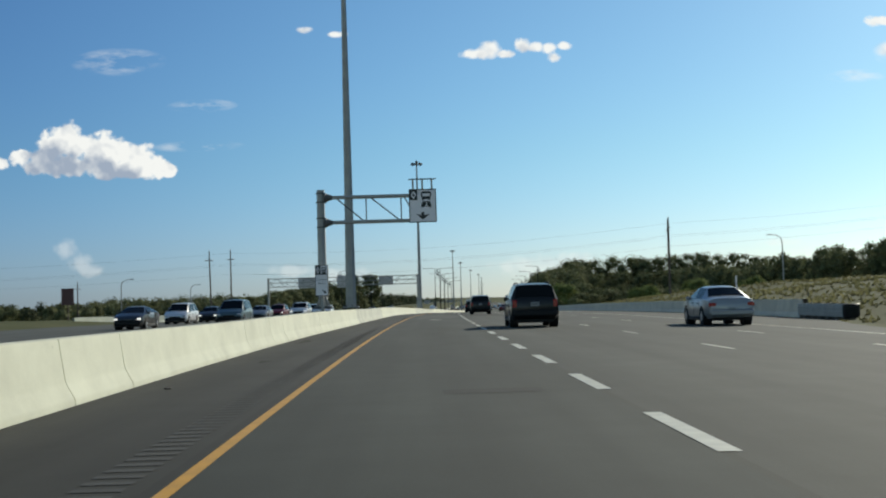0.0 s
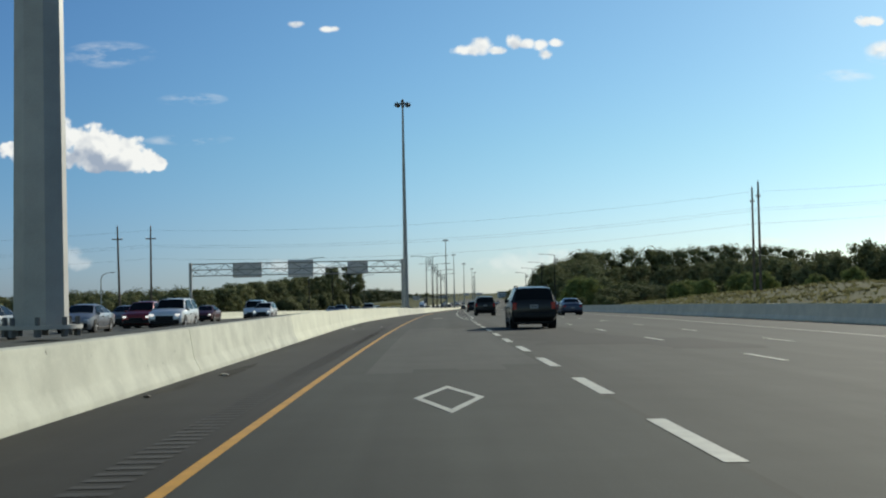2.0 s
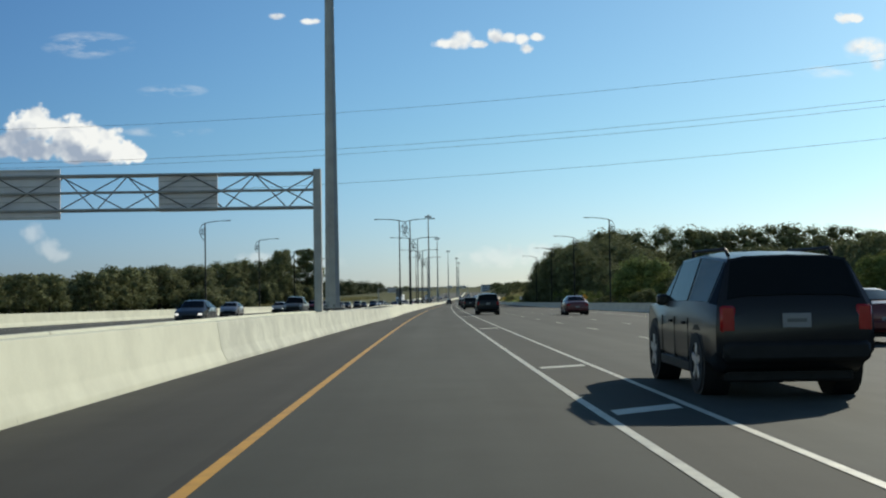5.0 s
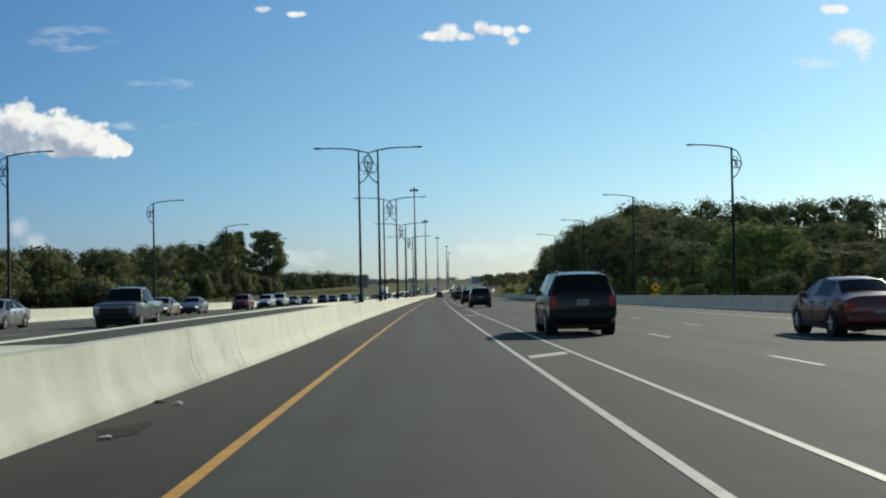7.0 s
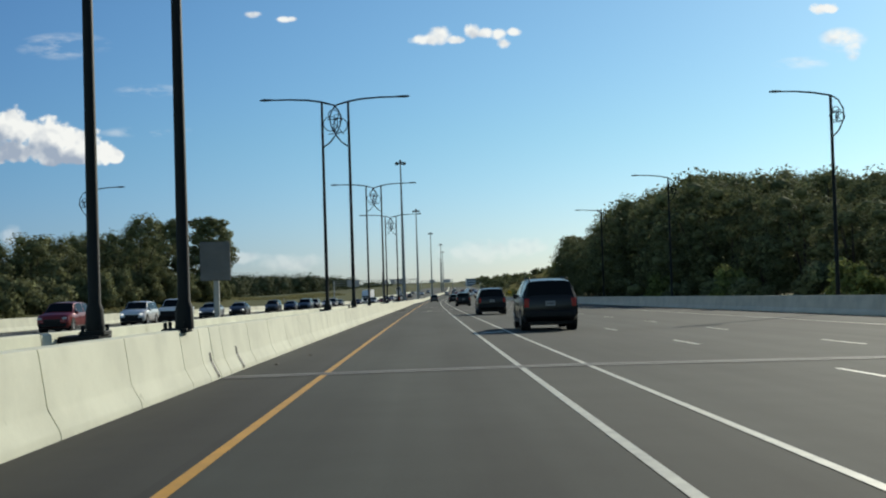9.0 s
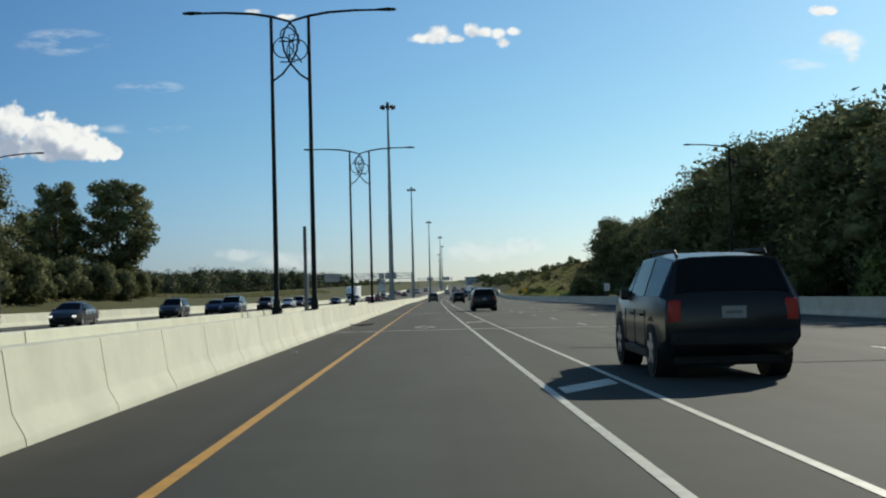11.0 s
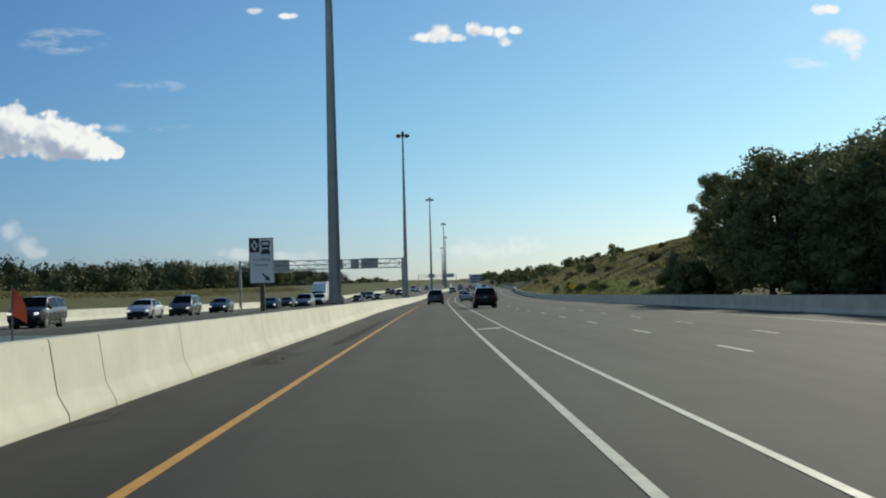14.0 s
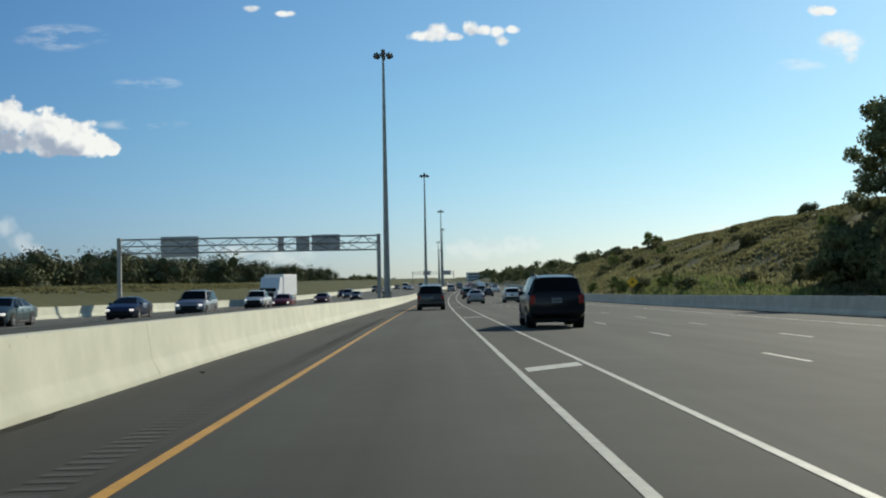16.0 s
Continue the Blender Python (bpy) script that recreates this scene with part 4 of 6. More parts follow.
def carpool_face(t, w, h, z, big):
    """White carpool sign: diamond on black, bus and car pictograms, arrow."""
    part("panel", boxed(-w / 2, w / 2, 0.0, 0.05, z, z + h, 0.008), M["sign_white"], t, "white sign panel")
    bd = 0.02 * (2 if big else 1)
    for a in (rect(-w / 2, w / 2, z, z + bd), rect(-w / 2, w / 2, z + h - bd, z + h), rect(-w / 2, -w / 2 + bd, z + bd, z + h - bd), rect(w / 2 - bd, w / 2, z + bd, z + h - bd)):
        part("border", slab(a, -0.012, -0.002), M["sign_black"], t)
    q = w * 0.40 if not big else w * 0.28
    qh = h * 0.30 if not big else h * 0.30
    part("black_square", slab(rect(-w / 2 + bd, -w / 2 + bd + q, z + h - bd - qh, z + h - bd), -0.012, -0.002), M["sign_black"], t)
    cx, cz, dx, dz = -w / 2 + bd + q / 2, z + h - bd - qh / 2, q * 0.36, qh * 0.42
    bm = bmesh.new()
    o = [(cx, cz - dz), (cx + dx, cz), (cx, cz + dz), (cx - dx, cz)]
    i_ = [(cx, cz - dz * 0.55), (cx + dx * 0.5, cz), (cx, cz + dz * 0.55), (cx - dx * 0.5, cz)]
    vo, vi = [bm.verts.new((x, -0.016, zz)) for x, zz in o], [bm.verts.new((x, -0.016, zz)) for x, zz in i_]
    for k in range(4):
        bm.faces.new((vo[k], vo[(k + 1) % 4], vi[(k + 1) % 4], vi[k]))
    part("diamond", bm, M["sign_white"], t)
    s = w * 0.36
    bx = w * 0.13 if big else w * 0.18
    bz = z + h * 0.80 if big else z + h * 0.86
    bus = [(-.42, -.36), (.42, -.36), (.45, -.12), (.56, .10), (.48, .34), (.36, .42), (-.36, .42), (-.48, .34), (-.56, .10), (-.45, -.12)]
    part("bus_pictogram", slab([(bx + s * x, bz + s * zz) for x, zz in bus], -0.012, -0.002), M["sign_black"], t)
    part("pictogram_window", slab([(bx - s * .34, bz - s * .08), (bx + s * .34, bz - s * .08), (bx + s * .41, bz + s * .22), (bx - s * .41, bz + s * .22)], -0.017, -0.013), M["sign_white"], t)
    for x in (-.32, .32):
        part("pictogram_wheel", slab(rect(bx + s * (x - .09), bx + s * (x + .09), bz - s * .46, bz - s * .355), -0.012, -0.002), M["sign_black"], t)
    kz = bz - s * 0.85
    cab = [(-.52, -.26), (.52, -.26), (.50, -.02), (.34, .30), (-.34, .30), (-.50, -.02)]
    part("car_pictogram", slab([(bx + s * x, kz + s * zz) for x, zz in cab], -0.012, -0.002), M["sign_black"], t)
    for x in (-.38, .38):
        part("pictogram_wheel", slab(rect(bx + s * (x - .08), bx + s * (x + .08), kz - s * .37, kz - s * .255), -0.012, -0.002), M["sign_black"], t)
    if big:
        words(t, "2", s * 0.62, bx, kz - s * 0.2, -0.016, M["sign_white"])
        a = w * 0.27
        az = z + h * 0.2
        part("arrow", slab([(-a * .2, az + a * .5), (-a * .2, az + a * .1), (-a * .9, az + a * .25), (0, az - a * .55), (a * .9, az + a * .25), (a * .2, az + a * .1), (a * .2, az + a * .5)], -0.012, -0.002), M["sign_black"], t)
    else:
        words(t, "2 or More", w * 0.17, 0, z + h * 0.50, -0.006, M["sign_black"])
        words(t, "Persons", w * 0.17, 0, z + h * 0.38, -0.006, M["sign_black"])
        c, d = 0.70710678, 0.70710678
        pts = [(-.25, -.05), (.05, -.05), (.05, -.14), (.30, 0), (.05, .14), (.05, .05), (-.25, .05)]
        part("arrow", slab([(w * .18 + (x * c + zz * d) * w * 0.8, z + h * .14 + (-x * d + zz * c) * w * 0.8) for x, zz in pts], -0.012, -0.002), M["sign_black"], t)


# overhead carpool sign on a cantilever
t = thing("cantilever_sign", "steel cantilever with a white carpool lane sign over the lane", "road sign", spot(55.0, -3.03, 0.90))
part("post", tubed([(0, 0, 0.1), (0, 0, 0.35), (0, 0, 5.3)], [0.26, 0.2, 0.175], 14), M["steel"], t)
part("base_plate", boxed(-0.42, 0.42, -0.36, 0.36, 0.0, 0.10, 0.02), M["steel_dark"], t)
for k in range(4):
    a = k * math.pi / 2 + 0.78
    part("gusset", slab([(0.18, 0.1), (0.40, 0.1), (0.20, 0.55)], -0.015, 0.015), M["steel"], t, m=Matrix.Rotation(a, 4, "Z"))
for z in (4.95, 3.83):
    part("beam", tubed([(0.25, 0, z), (4.25, 0, z)], 0.085, 12), M["steel"], t)
    part("flange", tubed([(0.16, 0, z), (0.24, 0, z), (0.26, 0, z), (0.52, 0, z)], [0.23, 0.23, 0.19, 0.09], 14), M["steel_dark"], t)
    for dz in (-0.2, 0.2):
        part("collar", tubed([(0, 0, z + dz - 0.03), (0, 0, z + dz + 0.03)], [0.215, 0.215], 14), M["steel_dark"], t)
for x0, x1, up in ((0.71, 1.90, False), (2.03, 2.03, None), (2.25, 3.50, False), (3.60, 3.60, None), (3.75, 4.30, False)):
    part("brace", tubed([(x0, 0, 4.9), (x1, 0, 3.88)], 0.03, 8), M["steel_dark"], t)
sub = new("sign_panel")
sub.parent = t
sub.matrix_basis = Matrix.Translation((4.57, -0.13, 0))
carpool_face(sub, 1.23, 1.50, 3.72, True)
for x in (-0.42, 0.0, 0.42):
    part("lamp_arm", boxed(x - 0.042, x + 0.042, -0.02, 0.02, 5.22, 5.64, 0.006), M["steel"], sub)
part("lamp_rail", boxed(-0.62, 0.62, -0.04, 0.04, 5.64, 5.69, 0.01), M["steel_dark"], sub)


def median_sign(y, lat, w, h, z, label, postm, plain=False, face=None):
    t = thing("median_sign", label, "road sign", spot(y, lat, 0.78))
    part("post", boxed(-0.07, 0.07, 0.06, 0.18, -0.29 if 273 < y < 449 else 0, z + h * 0.9, 0.015), postm, t)
    if plain:
        part("panel", boxed(-w / 2, w / 2, 0.0, 0.05, z, z + h, 0.01), M["alu"] if face is None else face, t)
        for k in (0.25, 0.75):
            part("stiffener", boxed(-w / 2 + 0.05, w / 2 - 0.05, -0.03, -0.001, z + h * k - 0.03, z + h * k + 0.03), M["steel_dark"], t)
    else:
        carpool_face(t, w, h, z, False)
    return t


median_sign(54.4, -3.02, 0.57, 1.36, 0.68, "white carpool sign for two or more persons on the median", M["steel"])
median_sign(471.8, -3.3, 0.74, 1.38, 0.85, "white carpool sign for two or more persons, wooden post", M["wood"])
median_sign(314.0, -3.75, 0.78, 1.0, 1.0, "grey metal back of a sign facing the oncoming traffic", M["steel"], True, M["steel_dark"])
median_sign(56.5, -3.19, 0.57, 1.38, 0.66, "dark back of a carpool sign facing the oncoming traffic", M["steel"], True, M["steel_dark"])


def verge_sign(y, lat, label, material, w, h, z, shape="rect", category="road sign", facing=1):
    t = thing("verge_sign", label, category, spot(y, lat, terrain(y, lat)))
    part("post", boxed(-0.05, 0.05, 0.05, 0.14, -0.2, z + h * 0.8, 0.01), M["wood"], t)
    if shape == "diamond":
        pts = [(0, z), (w / 2, z + h / 2), (0, z + h), (-w / 2, z + h / 2)]
    else:
        pts = rect(-w / 2, w / 2, z, z + h)
    part("panel", slab(pts, 0.0, 0.04), material, t)
    if shape == "diamond":
        part("legend", slab([(-0.1, z + h * .40), (0.1, z + h * .40), (0.05, z + h * .62), (-0.12, z + h * .56)], -0.008, -0.001), M["sign_black"], t)
    elif material is M["sign_white"]:
        for k in range(3):
            part("legend", slab(rect(-w * .35, w * .35, z + h * (.25 + .2 * k), z + h * (.33 + .2 * k)), -0.008, -0.001), M["alu"], t)
    return t


verge_sign(481.5, 21.7, "small pale regulatory sign with unreadable lines behind the barrier", M["sign_white"], 0.62, 0.85, 1.75)
rw = verge_sign(333.0, 22.6, "orange roadwork diamond with a tab plate before the trees", M["sign_orange"], 1.0, 1.0, 1.35, "diamond")
part("tab_plate", slab(rect(-0.42, 0.42, 0.95, 1.3), 0.0, 0.04), M["sign_orange"], rw)
verge_sign(618.0, 22.1, "yellow diamond warning sign on the grassy bank", M["sign_yellow"], 1.2, 1.2, 1.75, "diamond")
verge_sign(134.0, -38.6, "dark red electronic sign panel on a post beside the oncoming lanes", M["sign_red"], 1.35, 1.8, 1.7)
verge_sign(80.5, 21.8, "slim white marker post behind the barrier", M["sign_white"], 0.10, 1.7, 1.05, category="marker post")


# ---------------- gantries over the oncoming lanes ----------------
def gantry(y, l0, l1, base, low, high, panels, boxes=True):
    t = thing("sign_gantry", "grey steel truss gantry carrying backs of overhead signs", "sign gantry", spot(y, 0, 0), "gantries over the oncoming lanes")
    for lat, b0 in ((l0, -0.5), (l1, 0.75)):
        part("column", boxed(lat - 0.16, lat + 0.16, -0.16, 0.16, b0, high + 0.12, 0.03), M["steel"], t)
    for z in (low, (low + high) / 2, high):
        part("chord", tubed([(l0, 0.25, z), (l1, 0.25, z)], 0.055, 8), M["steel"], t)
    n = int((l1 - l0) / 1.3)
    mid = (low + high) / 2
    for k in range(n):
        a, b = l0 + (l1 - l0) * k / n, l0 + (l1 - l0) * (k + 1) / n
        for z0, z1, y_, odd in ((low, mid, 0.25, 0), (mid, high, 0.25, 1), (low, high, 0.85, 1)):
            za, zb = (z0, z1) if (k + odd) % 2 else (z1, z0)
            part("lattice", tubed([(a, y_, za), (b, y_, zb)], 0.026, 5), M["steel_dark"], t)
    for z in (low, high):
        part("chord", tubed([(l0, 0.85, z), (l1, 0.85, z)], 0.055, 8), M["steel"], t)
    for lat, w, z0, z1 in panels:
        p = part("sign_back", boxed(lat - w / 2, lat + w / 2, 0.42, 0.50, z0, z1, 0.012), M["alu"], t, "grey ribbed back of an overhead sign")
        for k in range(7):
            z = z0 + 0.08 + (z1 - z0 - 0.16) * k / 6
            part("rib", boxed(lat - w / 2 + 0.03, lat + w / 2 - 0.03, 0.385, 0.418, z - 0.012, z + 0.012), M["steel"], p)
    return t


gantry(204, -28.0, -3.1, 0, 5.0, 6.4, [(-21.4, 3.4, 4.72, 6.5), (-15.1, 3.0, 4.65, 6.7), (-8.4, 2.4, 4.9, 6.45)])
gantry(594, -23.8, -2.6, 0, 4.85, 6.0, [(-18.95, 3.1, 4.5, 6.2), (-10.65, 0.5, 4.9, 6.05), (-8.85, 1.1, 4.9, 6.05), (-6.95, 2.3, 4.85, 6.15)])
gantry(1180, -22, 1.0, 0, 5.5, 7.2, [(-3, 5, 5.2, 7.6), (-14, 4, 5.2, 7.6)])


# ---------------- utility poles and wires ----------------
def utility_pole(y, lat, high, arm=0.7, lean=0.0):
    t = thing("utility_pole", "weathered wooden utility pole with a crossarm and insulators", "utility pole", spot(y, lat, terrain(y, lat) - 0.1), "utility poles across the road")
    part("pole", tubed([(0, 0, 0), (lean * 0.5, 0, high * 0.5), (lean, 0, high)], [0.17, 0.14, 0.10], 8), M["wood"], t)
    z = high - 1.7
    part("crossarm", boxed(lean - arm, lean + arm, -0.06, 0.06, z - 0.07, z + 0.07, 0.01), M["wood"], t)
    for x in (-arm + 0.08, arm - 0.08, 0.0):
        zz = z if x else high
        part("insulator", tubed([(lean + x, 0, zz), (lean + x, 0, zz + 0.12), (lean + x, 0, zz + 0.24)], [0.03, 0.06, 0.03], 8), M["sign_white"], t)
    return t


LP, LP2, RP, RP2 = (234, -39.8), (225, -41.7), (211, 40.1), (203.5, 39.0)
HL, HL2, HR, HR2 = 12.6, 12.1, 13.3, 13.3
utility_pole(*LP, HL)
utility_pole(*LP2, HL2, lean=-0.25)
utility_pole(*RP, HR, 0.28)
utility_pole(*RP2, HR2, 0.28)
utility_pole(120, -62, 8.5)
utility_pole(300, -90, 11)
utility_pole(232, 120, 19)
utility_pole(246, -150, 13)


def span(p, q_, sag):
    cu_ = [p.lerp(q_, k / 16) - Vector((0, 0, sag * 4 * (k / 16) * (1 - k / 16))) for k in range(17)]
    ob = new("power_line", finish("power_line", tubed(cu_, 0.009, 5), M["wire"]))
    return tagged(ob, "thin dark overhead power line sagging between poles", "power line", "power lines across the road")


def ptop(y, lat, high, dz, dx=0):
    return at(y, lat + dx, terrain(y, lat) + high + dz)


for dz, dx in ((-0.6, 0), (-2.65, -0.12), (-2.95, 0.12), (-4.6, 0)):
    span(ptop(*LP, HL, dz, dx), ptop(*RP, HR, dz, dx), 1.5)
    span(ptop(*LP, HL, dz, dx), ptop(246, -150, 13, dz, dx), 1.2)
    span(ptop(*RP, HR, dz, dx), ptop(232, 120, 19, dz, dx), 1.0)

t = thing("median_post", "plain square dark grey steel post standing on the median", "post", spot(382.5, -2.08, 0.50))
part("post", boxed(-0.05, 0.05, -0.05, 0.05, 0.0, 2.93, 0.01), M["steel_dark"], t)
part("foot", boxed(-0.12, 0.12, -0.12, 0.12, 0.0, 0.03, 0.006), M["steel_dark"], t)

# orange flags on short stakes beside the median gap
for y, lat, side, droop, q_ in ((442.7, -2.62, -1, 0.10, 0.55), (447.8, -2.62, 1, 0.0, 0.85)):
    t = thing("warning_flag", "faded orange cloth flag on a short stake on the median", "flag", spot(y, lat, 0.785) @ Matrix.Diagonal((q_, q_, q_, 1)), "flags on the median")
    part("stake", tubed([(0, 0, -0.28 / q_), (0.015 * side, 0, 0.7)], 0.014, 6), M["steel_dark"], t)
    bm = bmesh.new()
    grid = []
    for i in range(6):
        u = i / 5
        grid.append([bm.verts.new((side * (0.015 + u * 0.17), 0.035 * math.sin(u * 5 + j), 0.68 - j / 4 * (0.36 - 0.10 * u) - u * (0.22 + droop))) for j in range(5)])
    for i in range(5):
        for j in range(4):
            bm.faces.new((grid[i][j], grid[i + 1][j], grid[i + 1][j + 1], grid[i][j + 1]))
    bmesh.ops.solidify(bm, geom=bm.faces[:], thickness=0.006)
    part("cloth", bm, M["flag"], t, "faded orange cloth")

t = thing("marker_post", "thin pale marker post behind the far barrier", "post", spot(503, -24.8, terrain(503, -24.8)))
part("post", boxed(-0.05, 0.05, -0.04, 0.04, -0.2, 2.0 - terrain(503, -24.8), 0.01), M["steel"], t)
part("cap", boxed(-0.06, 0.06, -0.05, 0.05, 2.0 - terrain(503, -24.8), 2.05 - terrain(503, -24.8), 0.01), M["sign_white"], t)

# ---------------- small road things ----------------
def scrap(y, lat, s, pale):
    """A crumpled scrap, low on the asphalt."""
    rr = random.Random(int(y * 10))
    bm = bmesh.new()
    bmesh.ops.create_icosphere(bm, subdivisions=2, radius=1)
    for v in bm.verts:
        k = 0.7 + 0.7 * rr.random()
        v.co = Vector((v.co.x * 0.085 * s * k, v.co.y * 0.05 * s * k, max(0.0, 0.014 * s + v.co.z * 0.022 * s * k)))
    ob = new("road_litter", finish("road_litter", bm, M["scrap"] if pale else M["litter"]))
    ob.matrix_basis = spot(y, lat, 0.004, rr.uniform(0, 3))
    tagged(ob, "pale crumpled scrap lying on the shoulder" if pale else "small dark scrap of rubber on the shoulder", "litter", "litter on the shoulder")


for y, lat, s, pale in ((16.9, -1.9, 0.6, 0), (113.8, -1.9, 0.9, 1), (119, -0.9, 0.5, 1), (232.5, -1.25, 1.0, 1), (229.3, -1.2, 0.8, 1), (232.8, -1.5, 0.8, 0), (371, -1.2, 1.0, 1), (399, -1.3, 0.8, 0), (396, -0.8, 0.6, 0), (458, -1.0, 0.7, 0),
                        (487, -1.2, 0.9, 1), (500.5, -1.5, 0.6, 0), (66, -1.9, 0.6, 0), (305.5, -1.2, 0.7, 0), (309.0, -0.9, 0.5, 0), (80.5, -1.7, 0.9, 1), (76, -1.9, 0.8, 0), (391.5, -1.3, 0.6, 0), (513, -1.6, 0.7, 0), (478, -0.9, 0.7, 0)):
    scrap(y, lat, s, pale)

# a curl of shed tyre tread
bm = bmesh.new()
tread = []
for k in range(13):
    a = radians(200 + 130 * k / 12)
    c = Vector((0.52 * math.cos(a), 0.30 * math.sin(a), 0.012 + 0.05 * abs(k - 6) / 6))
    o = Vector((math.cos(a), math.sin(a), 0.35)).normalized() * (0.055 + 0.015 * math.sin(k * 2.1))
    tread.append([bm.verts.new(c - o), bm.verts.new(c + o), bm.verts.new(c + o + Vector((0, 0, 0.014))), bm.verts.new(c - o + Vector((0, 0, 0.014)))])
for p0, p1 in zip(tread, tread[1:]):
    for k in range(4):
        bm.faces.new((p0[k], p0[(k + 1) % 4], p1[(k + 1) % 4], p1[k]))
bm.faces.new(tread[0])
bm.faces.new(tread[-1])
ob = new("tyre_tread", finish("tyre_tread", bm, M["tyre"]))
ob.matrix_basis = spot(395.2, -1.05, 0.03)
tagged(ob, "curled strip of shed tyre tread on the shoulder", "litter", "litter on the shoulder")
for y0, lat in ((301.6, 0), (304.2, 0), (426.2, 0), (429.1, 0)):
    b = barrier_lat(y0)
    bm = bmesh.new()
    pts = [(b + 0.004, 0.03), (b + 0.004, 0.075), (b - 0.11, 0.28), (b - 0.135, 0.42)]
    for (la, ha), (lb, hb) in zip(pts, pts[1:]):
        bm.faces.new([bm.verts.new(p) for p in (at(y0, la, ha), at(y0 + 0.16, la, ha), at(y0 + 0.16, lb, hb), at(y0, lb, hb))])
    ob = new("joint_cover", finish("joint_cover", bm, M["trim"], False))
    tagged(ob, "dark worn steel joint cover plate on the barrier toe", "cover plate", kind="structure")

# ---------------- vehicles ----------------
# stations from the tail forward: along, low edge, belt, top, width at belt, width at top (as shares of half width)
SHAPES = {}
SHAPES["sedan"] = dict(w=1.80, r=0.325, st=[(0, .42, .70, .80, .84, .70), (.10, .30, .90, .99, .93, .78), (.78, .22, .96, 1.05, .99, .80), (1.45, .20, .97, 1.39, 1, .64), (2.2, .20, .97, 1.45, 1, .67), (2.85, .20, .96, 1.40, 1, .65), (3.6, .20, .94, 1.01, 1, .82), (4.4, .22, .80, .86, .95, .80), (4.62, .28, .66, .72, .86, .72), (4.7, .42, .56, .62, .76, .62)], rear=(2, 3), front=(5, 6), axles=(1.0, 3.75))
SHAPES["coupe"] = dict(w=1.80, r=0.33, st=[(0, .42, .72, .82, .84, .70), (.10, .30, .92, 1.0, .93, .78), (.55, .22, .96, 1.05, .99, .80), (1.55, .20, .97, 1.33, 1, .62), (2.1, .20, .97, 1.37, 1, .65), (2.6, .20, .95, 1.33, 1, .63), (3.45, .20, .92, .98, 1, .82), (4.3, .22, .78, .84, .95, .80), (4.55, .28, .64, .70, .86, .72), (4.62, .42, .56, .62, .76, .62)], rear=(2, 3), front=(5, 6), axles=(0.95, 3.65))
SHAPES["suv"] = dict(w=1.83, r=0.37, st=[(0, .48, .90, .96, .88, .80), (.07, .38, 1.04, 1.10, .97, .88), (.36, .27, 1.06, 1.61, 1, .74), (1.5, .25, 1.06, 1.68, 1, .76), (2.75, .25, 1.04, 1.64, 1, .74), (3.35, .25, 1.03, 1.12, 1, .85), (4.3, .28, .98, 1.05, .97, .86), (4.58, .32, .82, .90, .92, .80), (4.68, .46, .66, .74, .82, .70)], rear=(1, 2), front=(4, 5), axles=(0.95, 3.7))
SHAPES["wagon"] = dict(w=1.80, r=0.34, st=[(0, .44, .82, .88, .86, .76), (.08, .33, .98, 1.05, .95, .84), (.55, .24, 1.02, 1.55, 1, .70), (1.6, .22, 1.02, 1.62, 1, .72), (2.6, .22, 1.00, 1.57, 1, .70), (3.35, .22, .97, 1.05, 1, .84), (4.1, .24, .88, .94, .96, .84), (4.35, .30, .72, .80, .90, .76), (4.42, .44, .60, .66, .80, .66)], rear=(1, 2), front=(4, 5), axles=(0.85, 3.5))
SHAPES["minivan"] = dict(w=1.92, r=0.34, st=[(0, .44, .85, .92, .88, .80), (.07, .33, 1.0, 1.06, .97, .88), (.42, .24, 1.04, 1.66, 1, .74), (1.6, .22, 1.04, 1.74, 1, .76), (3.0, .22, 1.02, 1.68, 1, .73), (3.95, .22, .98, 1.06, 1, .84), (4.55, .24, .86, .92, .96, .82), (4.82, .30, .70, .78, .88, .74), (4.9, .44, .58, .64, .78, .64)], rear=(1, 2), front=(4, 5), axles=(0.95, 3.95))
SHAPES["van"] = dict(w=2.0, r=0.37, st=[(0, .50, 1.0, 1.08, .92, .88), (.05, .40, 1.1, 1.2, .98, .94), (.16, .33, 1.2, 2.02, 1, .84), (2.0, .32, 1.2, 2.08, 1, .86), (3.75, .32, 1.18, 2.0, 1, .82), (4.45, .32, 1.12, 1.22, 1, .88), (5.1, .34, 1.0, 1.07, .96, .86), (5.35, .38, .82, .9, .9, .8), (5.42, .5, .68, .74, .82, .7)], rear=(1, 2), front=(4, 5), axles=(1.05, 4.35))
SHAPES["pickup"] = dict(w=1.98, r=0.40, st=[(0, .60, 1.08, 1.12, .95, .92), (.06, .52, 1.12, 1.17, 1, .96), (1.85, .42, 1.14, 1.19, 1, .96), (2.0, .38, 1.15, 1.74, 1, .74), (2.6, .36, 1.15, 1.86, 1, .76), (3.4, .36, 1.13, 1.81, 1, .74), (4.0, .36, 1.12, 1.20, 1, .88), (5.2, .40, 1.09, 1.17, .99, .92), (5.48, .44, 1.04, 1.12, .97, .90), (5.56, .48, .98, 1.05, .93, .84), (5.6, .54, .90, .96, .88, .78)], rear=(2, 3), front=(5, 6), axles=(1.15, 4.55))
